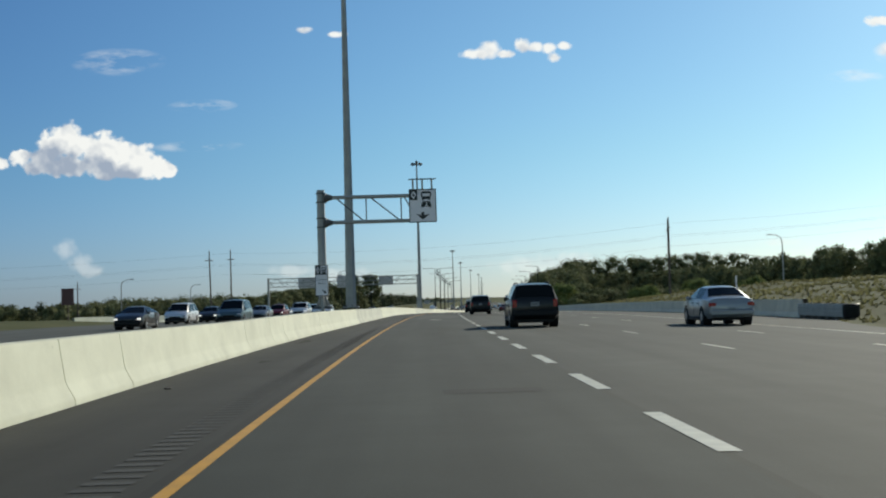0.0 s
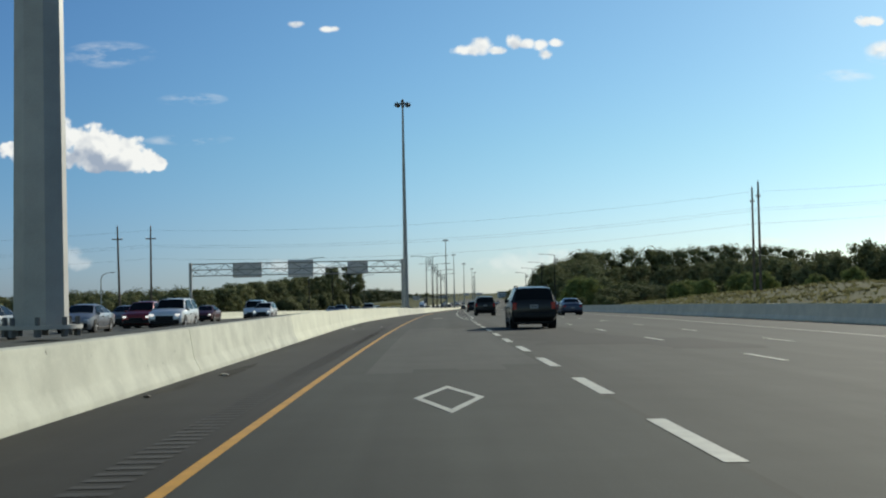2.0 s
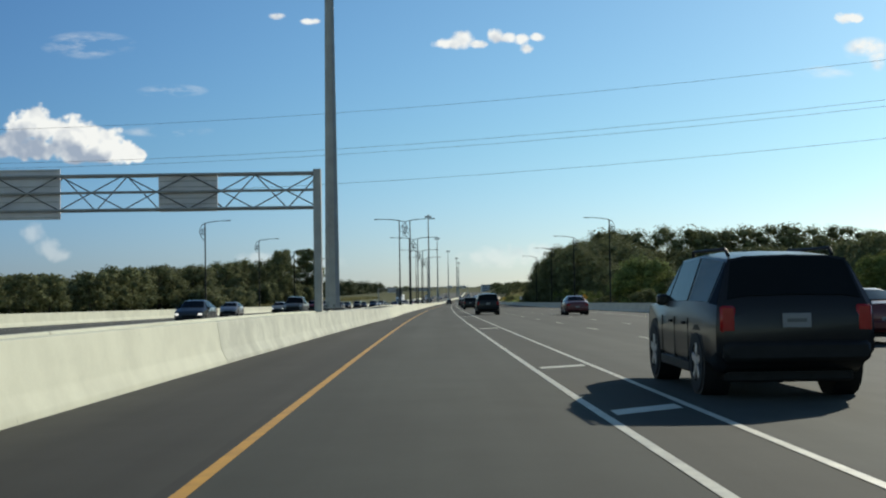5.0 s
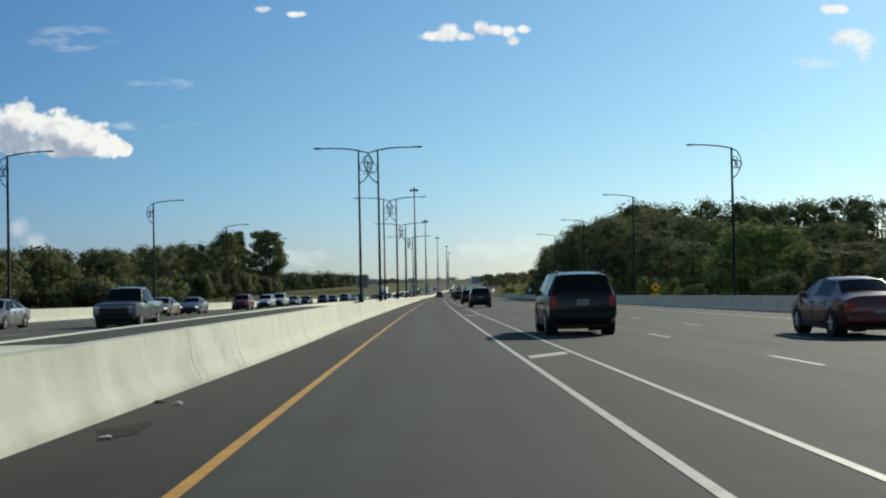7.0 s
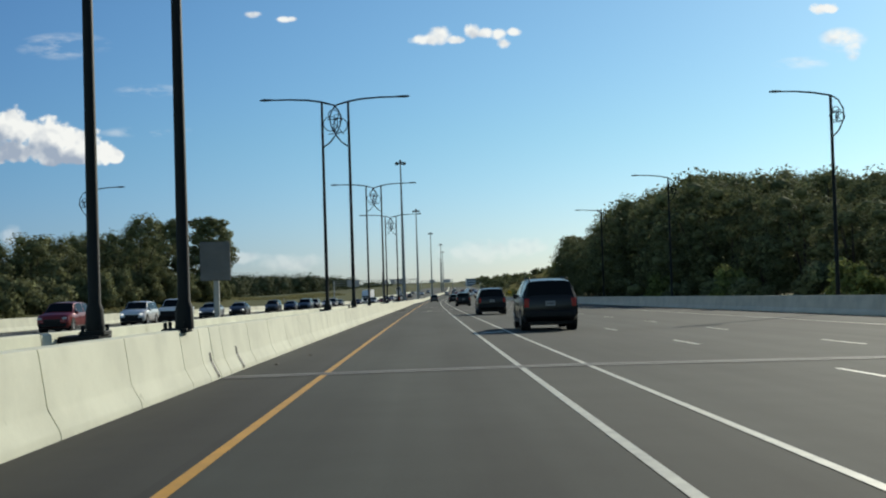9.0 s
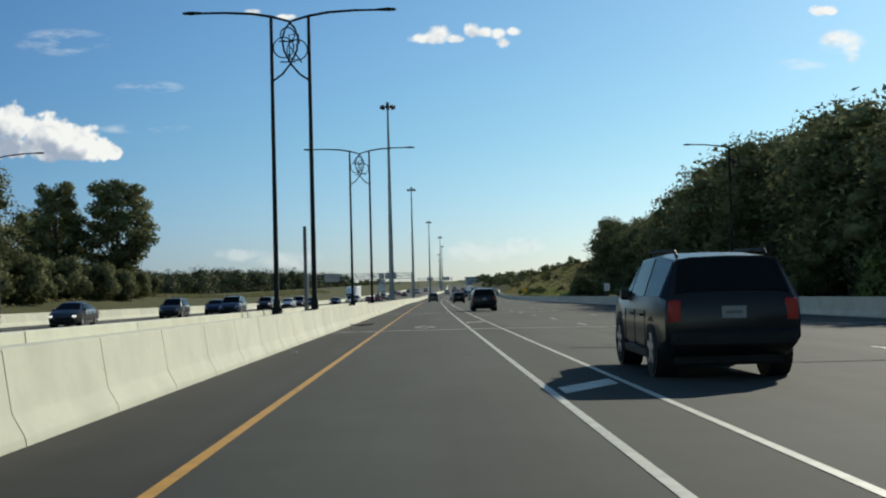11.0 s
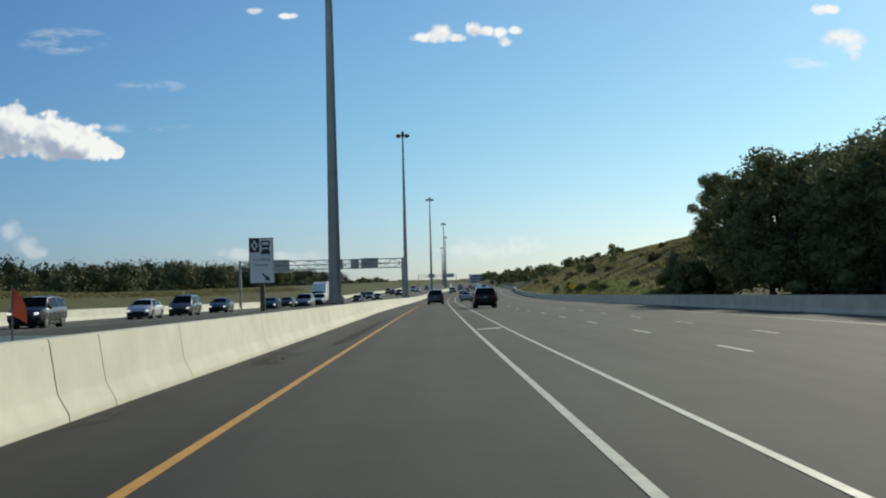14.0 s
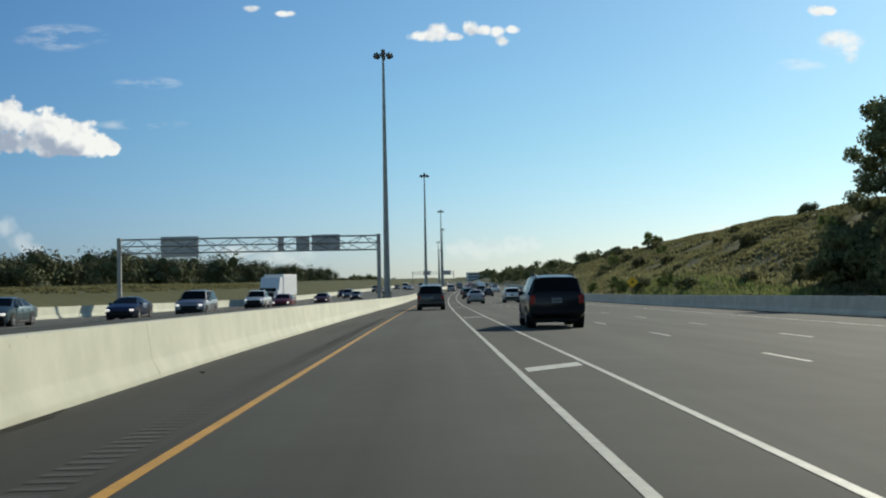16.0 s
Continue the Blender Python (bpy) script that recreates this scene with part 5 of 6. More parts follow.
PAINTS = dict(black=(.012, .012, .014), navy=(.02, .03, .07), silver=(.27, .28, .30), grey=(.13, .13, .13), darkgrey=(.05, .052, .056), white=(.72, .72, .72), red=(.22, .02, .02), burgundy=(.10, .022, .026), teal=(.09, .135, .15), blue=(.045, .07, .11), beige=(.40, .36, .29), green=(.05, .09, .08))
WHEELS = {}


def wheel_meshes(r):
    if r not in WHEELS:
        bm = bmesh.new()
        prof = [(-.11, .62 * r), (-.11, .93 * r), (-.075, r), (.075, r), (.11, .93 * r), (.11, .62 * r)]
        n = 20
        rings = [[bm.verts.new((x, rad * math.cos(2 * math.pi * k / n), rad * math.sin(2 * math.pi * k / n))) for k in range(n)] for x, rad in prof]
        for r0, r1 in zip(rings, rings[1:] + rings[:1]):
            for k in range(n):
                bm.faces.new((r0[k], r0[(k + 1) % n], r1[(k + 1) % n], r1[k]))
        ty = finish("tyre", bm, M["tyre"])
        bm = bmesh.new()
        tube(bm, [(.06, 0, 0), (.085, 0, 0)], [.64 * r, .64 * r], 20)
        for k in range(5):
            a = k * 2 * math.pi / 5
            box(bm, .07, .108, -.045, .045, .08 * r, .62 * r, 0.006, Matrix.Rotation(a, 4, "X"))
        tube(bm, [(.07, 0, 0), (.115, 0, 0)], [.17 * r, .12 * r], 10)
        WHEELS[r] = (ty, finish("rim", bm, M["rim"]))
    return WHEELS[r]


def ring_pts(s, hw):
    along, lo, belt, top, wb, wt = s
    wb, wt = wb * hw, wt * hw
    half = [(0, lo), (.86 * wb, lo), (wb, lo + .16), (wb * 1.005, lo * .4 + belt * .6), (.985 * wb, belt), (wt, top - .035), (wt * .72, top), (0, top + .012)]
    return [Vector((x, along, z)) for x, z in half]


def pane(name, parent, pts, inset, lift):
    c = sum(pts, Vector()) / len(pts)
    nrm = (pts[1] - pts[0]).cross(pts[2] - pts[0]).normalized()
    if nrm.dot(c - Vector((0, c.y, 0.8))) < 0 and abs(nrm.x) > 0.5 or (abs(nrm.x) <= 0.5 and nrm.z < 0):
        nrm = -nrm
    bm = bmesh.new()
    v = [bm.verts.new(c + (p - c) * inset + nrm * lift) for p in pts]
    w = [bm.verts.new(c + (p - c) * inset - nrm * 0.02) for p in pts]
    bm.faces.new(v)
    for k in range(len(v)):
        bm.faces.new((v[k], v[(k + 1) % len(v)], w[(k + 1) % len(v)], w[k]))
    return part(name, bm, M["glass"], parent)


def bowed(name, parent, A, B, front):
    """A curved screen that follows the body between two rings of stations."""
    rows = []
    for u in (0.05, 0.5, 0.93) if front else (0.10, 0.5, 0.94):
        row = [A[i].lerp(B[i], u) for i in (5, 6, 7)]
        rows.append([Vector((-p.x * 0.95, p.y, p.z)) for p in row[:2]] + [Vector((p.x * 0.95, p.y, p.z)) for p in (row[2], row[1], row[0])])
    lift = Vector((0, (B[7].z - A[7].z), -(B[7].y - A[7].y))).normalized()
    if lift.z < 0:
        lift = -lift
    bm = bmesh.new()
    vs = [[bm.verts.new(p + lift * 0.016) for p in row] for row in rows]
    for r0, r1 in zip(vs, vs[1:]):
        for k in range(4):
            bm.faces.new((r0[k], r0[k + 1], r1[k + 1], r1[k]))
    rim_ = vs[0] + [row[-1] for row in vs[1:]] + vs[-1][-2::-1] + [row[0] for row in vs[-2:0:-1]]
    low_ = [bm.verts.new(v.co - lift * 0.04) for v in rim_]
    for k in range(len(rim_)):
        j = (k + 1) % len(rim_)
        bm.faces.new((rim_[k], rim_[j], low_[j], low_[k]))
    return part(name, bm, M["glass"], parent)


def car(kind, color, y, lat, label, oncoming=False, lights=False, category="car", rails=False, plate=True, group=None):
    S = SHAPES[kind]
    st, hw, r = S["st"], S["w"] / 2, S["r"]
    L = st[-1][0]
    t = thing({"suv": "sport_utility_car", "van": "van", "minivan": "minivan", "pickup": "pickup_truck", "coupe": "coupe", "wagon": "hatchback"}.get(kind, "sedan"), label, category,
              spot(y, lat, 0.008, math.pi if oncoming else 0.0), group or ("oncoming traffic" if oncoming else "traffic ahead"))
    rings = [ring_pts(s, hw) for s in st]
    n = len(rings[0])
    verts, faces = [], []
    for rg in rings:
        verts += rg
    for rg in rings:
        verts += [Vector((-p.x, p.y, p.z)) for p in rg]
    off = len(rings) * n
    for i in range(len(rings) - 1):
        for k in range(n - 1):
            a, b, c, d = i * n + k, i * n + k + 1, (i + 1) * n + k + 1, (i + 1) * n + k
            faces.append((a, d, c, b))
            faces.append((off + a, off + b, off + c, off + d))
    for i in (0, len(rings) - 1):
        faces.append([i * n + k for k in range(n)] + [off + i * n + k for k in reversed(range(n))])
    bm = bmesh.new()
    bv = [bm.verts.new(v) for v in verts]
    for f in faces:
        bm.faces.new([bv[i] for i in f])
    bmesh.ops.remove_doubles(bm, verts=bm.verts, dist=0.0005)
    part("body", bm, paint("paint_" + color, PAINTS[color]), t)
    # glass
    for nm, (i, j) in (("rear_window", S["rear"]), ("windshield", S["front"])):
        A, B = rings[i], rings[j]
        if kind == "van" and nm == "rear_window":
            continue
        bowed(nm, t, A, B, nm == "windshield")
    i0, i1 = S["rear"][0], S["front"][1]
    for i in range(i0, i1):
        if kind == "van" and i < i1 - 2:
            continue
        A, B = rings[i], rings[i + 1]
        for s in (1, -1):
            quad = (A[4], B[4], B[5], A[5])
            if i == i1 - 1:
                quad = (A[4], B[4].lerp(A[4], 0.25), A[5])
            elif i == i0 and kind in ("sedan", "coupe"):
                quad = (A[4].lerp(B[4], 0.45), B[4], B[5])
            q4 = [Vector((s * p.x, p.y, p.z)) for p in quad]
            pane("side_window", t, q4, 0.90, 0.010)
    # wheels and arches
    ty, rim = wheel_meshes(r)
    for ax in S["axles"]:
        for s in (1, -1):
            part("wheel_arch", tubed([(s * (hw - .30), ax, r + .02), (s * (hw + .004), ax, r + .02)], [r + .075, r + .06], 18), M["trim"], t)
            wm = Matrix.Translation((s * (hw - .09), ax, r)) @ Matrix.Rotation(0 if s > 0 else math.pi, 4, "Z")
            wh = part("wheel", ty, None, t, m=wm)
            part("rim", rim, None, wh)
    # lamps, bumpers, mirrors, plate
    tz = st[1][2]
    for s in (1, -1):
        x1 = s * hw * .93
        x0 = s * hw * (.62 if kind not in ("suv", "van", "minivan", "wagon") else .74)
        a, b = min(x0, x1), max(x0, x1)
        hgt = .15 if kind in ("sedan", "coupe") else .30
        part("tail_light", boxed(a, b, -.005, .12, tz - .14 - hgt * .5, tz - .14 + hgt * .5, .025), M["tail"], t, "red tail light")
        x1, x0 = s * hw * .87, s * hw * .62
        a, b = min(x0, x1), max(x0, x1)
        hz = st[-2][2] + .01
        part("headlight", boxed(a, b, L - .22, L + .012, hz - .07, hz + .05, .03), M["head"] if lights else M["head_off"], t, "lit white headlight" if lights else "clear headlight")
        mi = S["front"][1]
        mx = s * (hw + .09)
        part("side_mirror", boxed(min(mx, s * hw * .93), max(mx, s * hw * .93), st[mi][0] - .42, st[mi][0] - .28, st[mi][2] - .02, st[mi][2] + .13, .03), paint("paint_" + color, PAINTS[color]), t)
    lo = st[0][1]
    part("rear_bumper", boxed(-hw * .90, hw * .90, -.06, .16, lo - .06, lo + .17, .05), M["trim"] if kind in ("suv", "pickup", "van") else paint("paint_" + color, PAINTS[color]), t)
    part("front_bumper", boxed(-hw * .84, hw * .84, L - .16, L + .05, st[-1][1] - .12, st[-1][1] + .10, .05), M["trim"], t)
    gw = .66 if kind == "pickup" else .52 if kind in ("suv", "van") else .45
    part("grille", boxed(-hw * gw, hw * gw, L - .1, L + .02, st[-1][1] + .10, st[-2][2] - .04, .02), M["trim"], t)
    part("air_intake", boxed(-hw * .62, hw * .62, L - .1, L + .055, st[-1][1] - .05, st[-1][1] + .06, .02), M["trim"], t)
    part("underbody", boxed(-hw * .8, hw * .8, .3, L - .3, .17, st[2][1] + .08, .03), M["trim"], t)
    if plate:
        pz = st[0][2] - .12 if kind in ("sedan", "coupe") else st[0][2] - .02
        p = part("number_plate", boxed(-.16, .16, -.022, .0, pz - .08, pz + .08, .006), M["plate"], t, "pale number plate")
        part("plate_legend", boxed(-.11, .11, -.026, -.0225, pz - .02, pz + .02), M["steel_dark"], p)
        # shut lines of the doors, and their handles
        y1_, y0_ = st[S["front"][1]][0] - 0.25, S["axles"][0] + r + 0.12
        for s in (1, -1):
            xs = sorted((s * hw * 0.97, s * (hw * 1.005 + 0.004)))
            for yy in (y0_, (y0_ + y1_) / 2, y1_):
                if kind in ("van", "pickup") and yy == y0_:
                    continue
                part("shut_line", boxed(*xs, yy - 0.006, yy + 0.006, 0.36, 0.88), M["trim"], t)
            hs = sorted((s * hw * 0.97, s * (hw * 1.005 + 0.022)))
            for yy in ((y0_ + y1_) / 2 + 0.14, y0_ + 0.16):
                part("door_handle", boxed(*hs, yy, yy + 0.16, 0.80, 0.835, 0.006), M["trim"], t)
            part("sill", boxed(*sorted((s * hw * 0.80, s * (hw + 0.003))), S["axles"][0] + r + .08, S["axles"][1] - r - .08, st[3][1] - 0.03, st[3][1] + 0.11, 0.02), M["trim"], t)
    if rails:
        for s in (1, -1):
            part("roof_rail", tubed([(s * hw * .66, .6, 1.62), (s * hw * .67, .7, 1.70), (s * hw * .68, 2.4, 1.71), (s * hw * .66, 2.5, 1.64)], .022, 6), M["trim"], t)
    return t


# the traffic going the camera's way
for y, lat in ((46.4, 5.75), (109.0, 5.65), (168.0, 5.6), (251.0, 5.6), (321.8, 5.65), (360.0, 5.7), (434.0, 5.75), (532.4, 5.9)):
    car("suv", "black", y, lat, "black sport utility car with roof rails and red tail lights", rails=True)
car("minivan", "darkgrey", 578.5, 1.7, "dark grey minivan ahead in the carpool lane")
car("sedan", "silver", 44.6, 12.8, "silver sedan with red tail lights on the asphalt")
car("sedan", "navy", 165.0, 13.0, "dark blue sedan with a pale rear window glint")
car("coupe", "burgundy", 184.0, 12.7, "dark red compact car with a number plate on its tail")
car("sedan", "burgundy", 247.4, 12.3, "burgundy sedan with wide red tail lights")
car("suv", "white", 631.0, 10.4, "white sport utility car with dark rear window")
car("sedan", "silver", 622, 6.1, "silver sedan further along beside the buffer")
car("sedan", "black", 714, 10.2, "black sedan in dense traffic")
car("suv", "darkgrey", 676, 6.2, "dark grey sport utility car in dense traffic")
far_kinds = [("sedan", "grey"), ("suv", "darkgrey"), ("sedan", "white"), ("minivan", "silver"), ("sedan", "red"), ("van", "white"), ("sedan", "navy"), ("suv", "silver")]
rt = random.Random(5)
for k in range(16):
    kd, cl_ = far_kinds[k % 8]
    car(kd, cl_, 745 + k * 17, (5.9, 9.4, 12.9, 2.0)[k % 4], "%s %s in a distant queue of traffic" % ({"navy": "dark blue", "darkgrey": "dark grey"}.get(cl_, cl_), {"suv": "sport utility car"}.get(kd, kd)), plate=False)
for k in range(10):
    kd, cl_ = far_kinds[(k * 3) % 8]
    car(kd, cl_, 700 + k * 26, (-12.2, -15.9, -19.6)[k % 3], "%s %s coming on in the distance, lamps lit" % ({"navy": "dark blue", "darkgrey": "dark grey"}.get(cl_, cl_), {"suv": "sport utility car"}.get(kd, kd)), True, True, plate=False)

# oncoming traffic
ONCOMING = []
for kd, cl_, y, lit in (("coupe", "darkgrey", 76, 1), ("sedan", "grey", 111, 1), ("sedan", "silver", 125, 0), ("wagon", "red", 137, 1), ("suv", "white", 185, 1), ("suv", "blue", 457, 0), ("coupe", "navy", 569, 1), ("pickup", "white", 620, 1)):
    ONCOMING.append((kd, cl_, y, -15.9, lit))
for kd, cl_, y, lit in (("minivan", "teal", 91, 0), ("suv", "white", 130, 1), ("sedan", "darkgrey", 230, 1), ("pickup", "grey", 280, 0), ("suv", "silver", 572, 1), ("sedan", "red", 614, 1), ("sedan", "burgundy", 651, 1)):
    ONCOMING.append((kd, cl_, y, -12.6, lit))
for kd, cl_, y, lit in (("minivan", "white", 104, 0), ("sedan", "darkgrey", 117, 1), ("sedan", "grey", 146, 1), ("sedan", "burgundy", 173, 1), ("van", "white", 200, 0), ("sedan", "silver", 281, 0), ("sedan", "beige", 317, 1), ("sedan", "silver", 329, 1), ("suv", "red", 356, 0), ("suv", "white", 374, 1), ("pickup", "white", 387, 0), ("sedan", "silver", 403, 1), ("sedan", "darkgrey", 420, 1), ("wagon", "darkgrey", 448, 0), ("sedan", "navy", 468, 0), ("suv", "darkgrey", 503, 1), ("sedan", "white", 527, 1), ("minivan", "grey", 541, 1), ("sedan", "teal", 558, 1), ("sedan", "darkgrey", 609, 1)):
    ONCOMING.append((kd, cl_, y, -19.2, lit))
say = dict(navy="dark blue", darkgrey="dark grey", teal="grey-green")
kinds = dict(suv="sport utility car", wagon="hatchback", pickup="pickup truck")
for kd, cl_, y, lat, lit in ONCOMING:
    car(kd, cl_, y, lat, "%s %s coming on %s" % (say.get(cl_, cl_), kinds.get(kd, kd), "with headlights lit" if lit else "with lamps off"), True, bool(lit))


def semi(y, lat):
    t = thing("semi_trailer_truck", "white tractor unit with a tall white box trailer", "truck", spot(y, lat, 0.008, math.pi), "oncoming traffic")
    part("trailer", boxed(-1.28, 1.28, 0, 13.5, 1.25, 4.1, 0.04), M["trailer"], t, "white box trailer")
    bm = bmesh.new()
    pts = [(14.1, .9), (18.9, .9), (18.95, 1.9), (17.6, 2.1), (17.0, 3.0), (16.2, 3.75), (14.1, 3.8)]
    v0 = [bm.verts.new((-1.22, a, b)) for a, b in pts]
    v1 = [bm.verts.new((1.22, a, b)) for a, b in pts]
    bm.faces.new(v0)
    bm.faces.new(v1[::-1])
    for k in range(len(pts)):
        bm.faces.new((v0[k], v1[k], v1[(k + 1) % len(pts)], v0[(k + 1) % len(pts)]))
    part("cab", bm, M["trailer"], t)
    part("windshield", slab([(-1.05, 2.15), (1.05, 2.15), (1.0, 2.9), (-1.0, 2.9)], -0.02, 0.02), M["glass"], t, m=Matrix.Translation((0, 17.42, -0.05)) @ Matrix.Rotation(radians(-34), 4, "X"))
    part("grille", boxed(-.7, .7, 18.9, 18.98, .95, 1.8, .02), M["trim"], t)
    part("bumper", boxed(-1.2, 1.2, 18.7, 19.05, .4, .85, .05), M["rim"], t)
    ty, rim = wheel_meshes(0.5)
    for ax in (1.2, 2.5, 14.6, 15.9, 18.2):
        for s in (1, -1):
            wh = part("wheel", ty, None, t, m=Matrix.Translation((s * 1.12, ax, .5)) @ Matrix.Rotation(0 if s > 0 else math.pi, 4, "Z"))
            part("rim", rim, None, wh)
    for s in (1, -1):
        part("headlight", boxed(s * .95 - .15, s * .95 + .15, 18.9, 19.0, 1.0, 1.25, .03), M["head"], t)
    part("frame_rail", boxed(-.5, .5, .5, 18.5, .75, 1.2, .02), M["trim"], t)


semi(669, -19.6)

# ---------------- trees ----------------
def leaf_cards(centres, radii, count, size, rr, heart, squash=0.85):
    """Small leaf blades strewn on the shells of clumps, and the way that each one's foliage faces."""
    n = len(centres) * count
    c = np.repeat(np.array(centres), count, axis=0)
    rad = np.repeat(np.array(radii), count)[:, None]
    d = rr.normal(size=(n, 3))
    d /= np.linalg.norm(d, axis=1)[:, None]
    p = c + d * rad * (0.44 + 0.63 * rr.random((n, 1)) ** 0.75) * np.array([1, 1, squash])
    nr = d + 0.8 * rr.normal(size=(n, 3))
    nr /= np.linalg.norm(nr, axis=1)[:, None]
    nr *= np.where((nr * d).sum(axis=1) < 0, -1.0, 1.0)[:, None]
    a = np.cross(nr, rr.normal(size=(n, 3)))
    a /= np.linalg.norm(a, axis=1)[:, None]
    b = np.cross(nr, a)
    s = size * (0.55 + 0.9 * rr.random((n, 1)))
    droop = np.array([0, 0, -0.15])
    blade = np.stack([p - a * s * 0.6 - b * s * 0.6, p + a * s * 0.7 - b * s * 0.5 + droop * s, p + b * s], axis=1).reshape(-1, 3)
    out = p - np.repeat(np.array(heart), count, axis=0)
    out /= np.linalg.norm(out, axis=1)[:, None] + 1e-6
    face = 0.75 * d + 0.45 * out + 0.35 * nr
    face /= np.linalg.norm(face, axis=1)[:, None]
    return blade, np.repeat(face, 3, axis=0)


def crown_mesh(name, centres, radii, count, size, material, seed, core=0.47, hearts=None):
    rr = np.random.default_rng(seed)
    mid = tuple(np.mean(np.array(centres), axis=0))
    blade, face = leaf_cards(centres, radii, count, size, rr, hearts or [mid] * len(centres))
    verts = [tuple(v) for v in blade]
    faces = [(3 * k, 3 * k + 1, 3 * k + 2) for k in range(len(blade) // 3)]
    # dense rough heart of each clump
    bm = bmesh.new()
    ways = []
    for c, r in zip(centres, radii):
        g_ = bmesh.ops.create_icosphere(bm, subdivisions=1, radius=r * core)
        for v in g_["verts"]:
            ways.append(v.co.normalized())
            v.co = Vector(c) + Vector((v.co.x, v.co.y, v.co.z * 0.85)) * rr.uniform(0.75, 1.15)
    base = len(verts)
    bm.verts.index_update()
    verts += [tuple(v.co) for v in bm.verts]
    faces += [tuple(base + v.index for v in f.verts) for f in bm.faces]
    bm.free()
    me = mesh_of(name, verts, faces, material)
    me.normals_split_custom_set_from_vertices([tuple(v) for v in face] + [tuple(v) for v in ways])
    return me


def tree_parts(seed, high, wide, trunk_h, clumps, leaves, size, material, shape="round"):
    rr = random.Random(seed)
    centres, radii = [], []
    for k in range(clumps):
        u = (k + 0.5) / clumps
        z = trunk_h + (high - trunk_h) * (0.06 + 0.84 * u)
        if shape == "cone":
            env = wide * (1.02 - u) ** 0.75
        elif shape == "open":
            env = wide * (0.55 + 0.45 * math.sin(math.pi * min(1, u * 1.1))) * (0.6 + 0.5 * rr.random())
        else:
            env = wide * (1 - 0.55 * (abs(2 * u - 0.75) / 1.25) ** 2.2) * (0.78 + 0.32 * rr.random())
            z = trunk_h + (high - trunk_h) * (0.06 + 0.80 * u)
        a = k * 2.39996 + rr.uniform(-0.5, 0.5)
        q_ = env * math.sqrt(rr.uniform(0.15, 1.0))
        centres.append((q_ * math.cos(a), q_ * math.sin(a), z + rr.uniform(-.3, .3)))
        radii.append(wide * (rr.uniform(0.18, 0.30) if shape in ("cone", "open") else rr.uniform(0.27, 0.42)))
    crown = crown_mesh("crown", centres, radii, leaves, size, material, seed)
    bm = tubed([(0, 0, -0.4), (0.05, 0, trunk_h * 0.6), (0.1, 0.05, trunk_h * 1.2), (0.05, 0, high * 0.82)], [high * 0.022, high * 0.017, high * 0.013, high * 0.004], 8)
    for k in range(5):
        c = Vector(centres[rr.randrange(len(centres))])
        z0 = trunk_h * rr.uniform(0.8, 1.4)
        tube(bm, [(0.05, 0, z0), Vector((0.05, 0, z0)).lerp(c, 0.55) + Vector((0, 0, 0.4)), c], [high * 0.009, high * 0.006, high * 0.002], 6)
    return crown, finish("trunk", bm, M["bark"])


def make_tree(crown, trunk, m, name, label, category, group):
    t = thing(name, label, category, m, group)
    part("trunk", trunk, None, t)
    part("crown", crown, None, t)
    return t


BROAD = [tree_parts(11, 14, 4.2, 0.8, 38, 195, 0.165, M["leaf_dark"]), tree_parts(12, 16, 4.2, 1.0, 40, 190, 0.165, M["leaf"]), tree_parts(13, 12, 3.9, 0.6, 36, 195, 0.165, M["leaf_dark"]),
         tree_parts(14, 15, 4.4, 0.8, 40, 190, 0.165, M["leaf"]), tree_parts(15, 13, 4.6, 0.5, 38, 195, 0.165, M["leaf_dark"])]
TALL = (14, 16, 12, 15, 13)
FAR = [tree_parts(16, 10, 4.0, 0.8, 24, 130, 0.26, M["leaf_dark"]), tree_parts(17, 10, 3.6, 0.8, 22, 130, 0.25, M["leaf"]), tree_parts(18, 10, 4.4, 0.6, 26, 125, 0.26, M["leaf_dark"])]
LIGHT = [tree_parts(21, 9, 4.2, 0.4, 40, 330, 0.18, M["leaf_light"]), tree_parts(22, 6, 3.0, 0.2, 26, 240, 0.18, M["leaf_light"])]
OPEN = tree_parts(31, 15.5, 4.4, 3.0, 54, 230, 0.19, M["leaf"], "open")
BUSH = [tree_parts(41, 3.0, 1.9, 0.2, 14, 180, 0.13, M["leaf_light"]), tree_parts(42, 2.6, 2.1, 0.2, 14, 180, 0.13, M["leaf"])]

rt = random.Random(77)


def woods(name, label, spots, seed, size=0.9, leaves=70, material=None, spread=3.0):
    rr = random.Random(seed)
    cs, rs, hearts = [], [], []
    for x, y, z, h in spots:
        for k in range(5):
            w_ = spread * (1 - 0.05 * k)
            cs.append((x + rr.uniform(-w_, w_), y + rr.uniform(-w_, w_), z + h * (0.14, 0.32, 0.48, 0.58, 0.66)[k] + rr.uniform(-.4, .4)))
            rs.append(max(1.7, h * rr.uniform(0.24, 0.34)) * (1.12 - 0.06 * k))
            hearts.append((x, y, z + h * 0.3))
    me = crown_mesh(name, cs, rs, leaves, size, material or M["leaf_dark"], seed, 0.5, hearts)
    return tagged(new(name, me), label, "woods", kind="stuff")


def stand(proto, y, lat, s, label, category, group, name="tree", sink=0.0, sz=None):
    m = Matrix.Translation(at(y, max(-26, min(22, lat)), terrain(y, lat) - sink) + Vector((lat - max(-26, min(22, lat)), 0, 0)))
    m = m @ Matrix.Rotation(rt.uniform(0, 6.28), 4, "Z") @ Matrix.Diagonal((s, s, sz or s, 1))
    return make_tree(*proto, m, name, label, category, group)


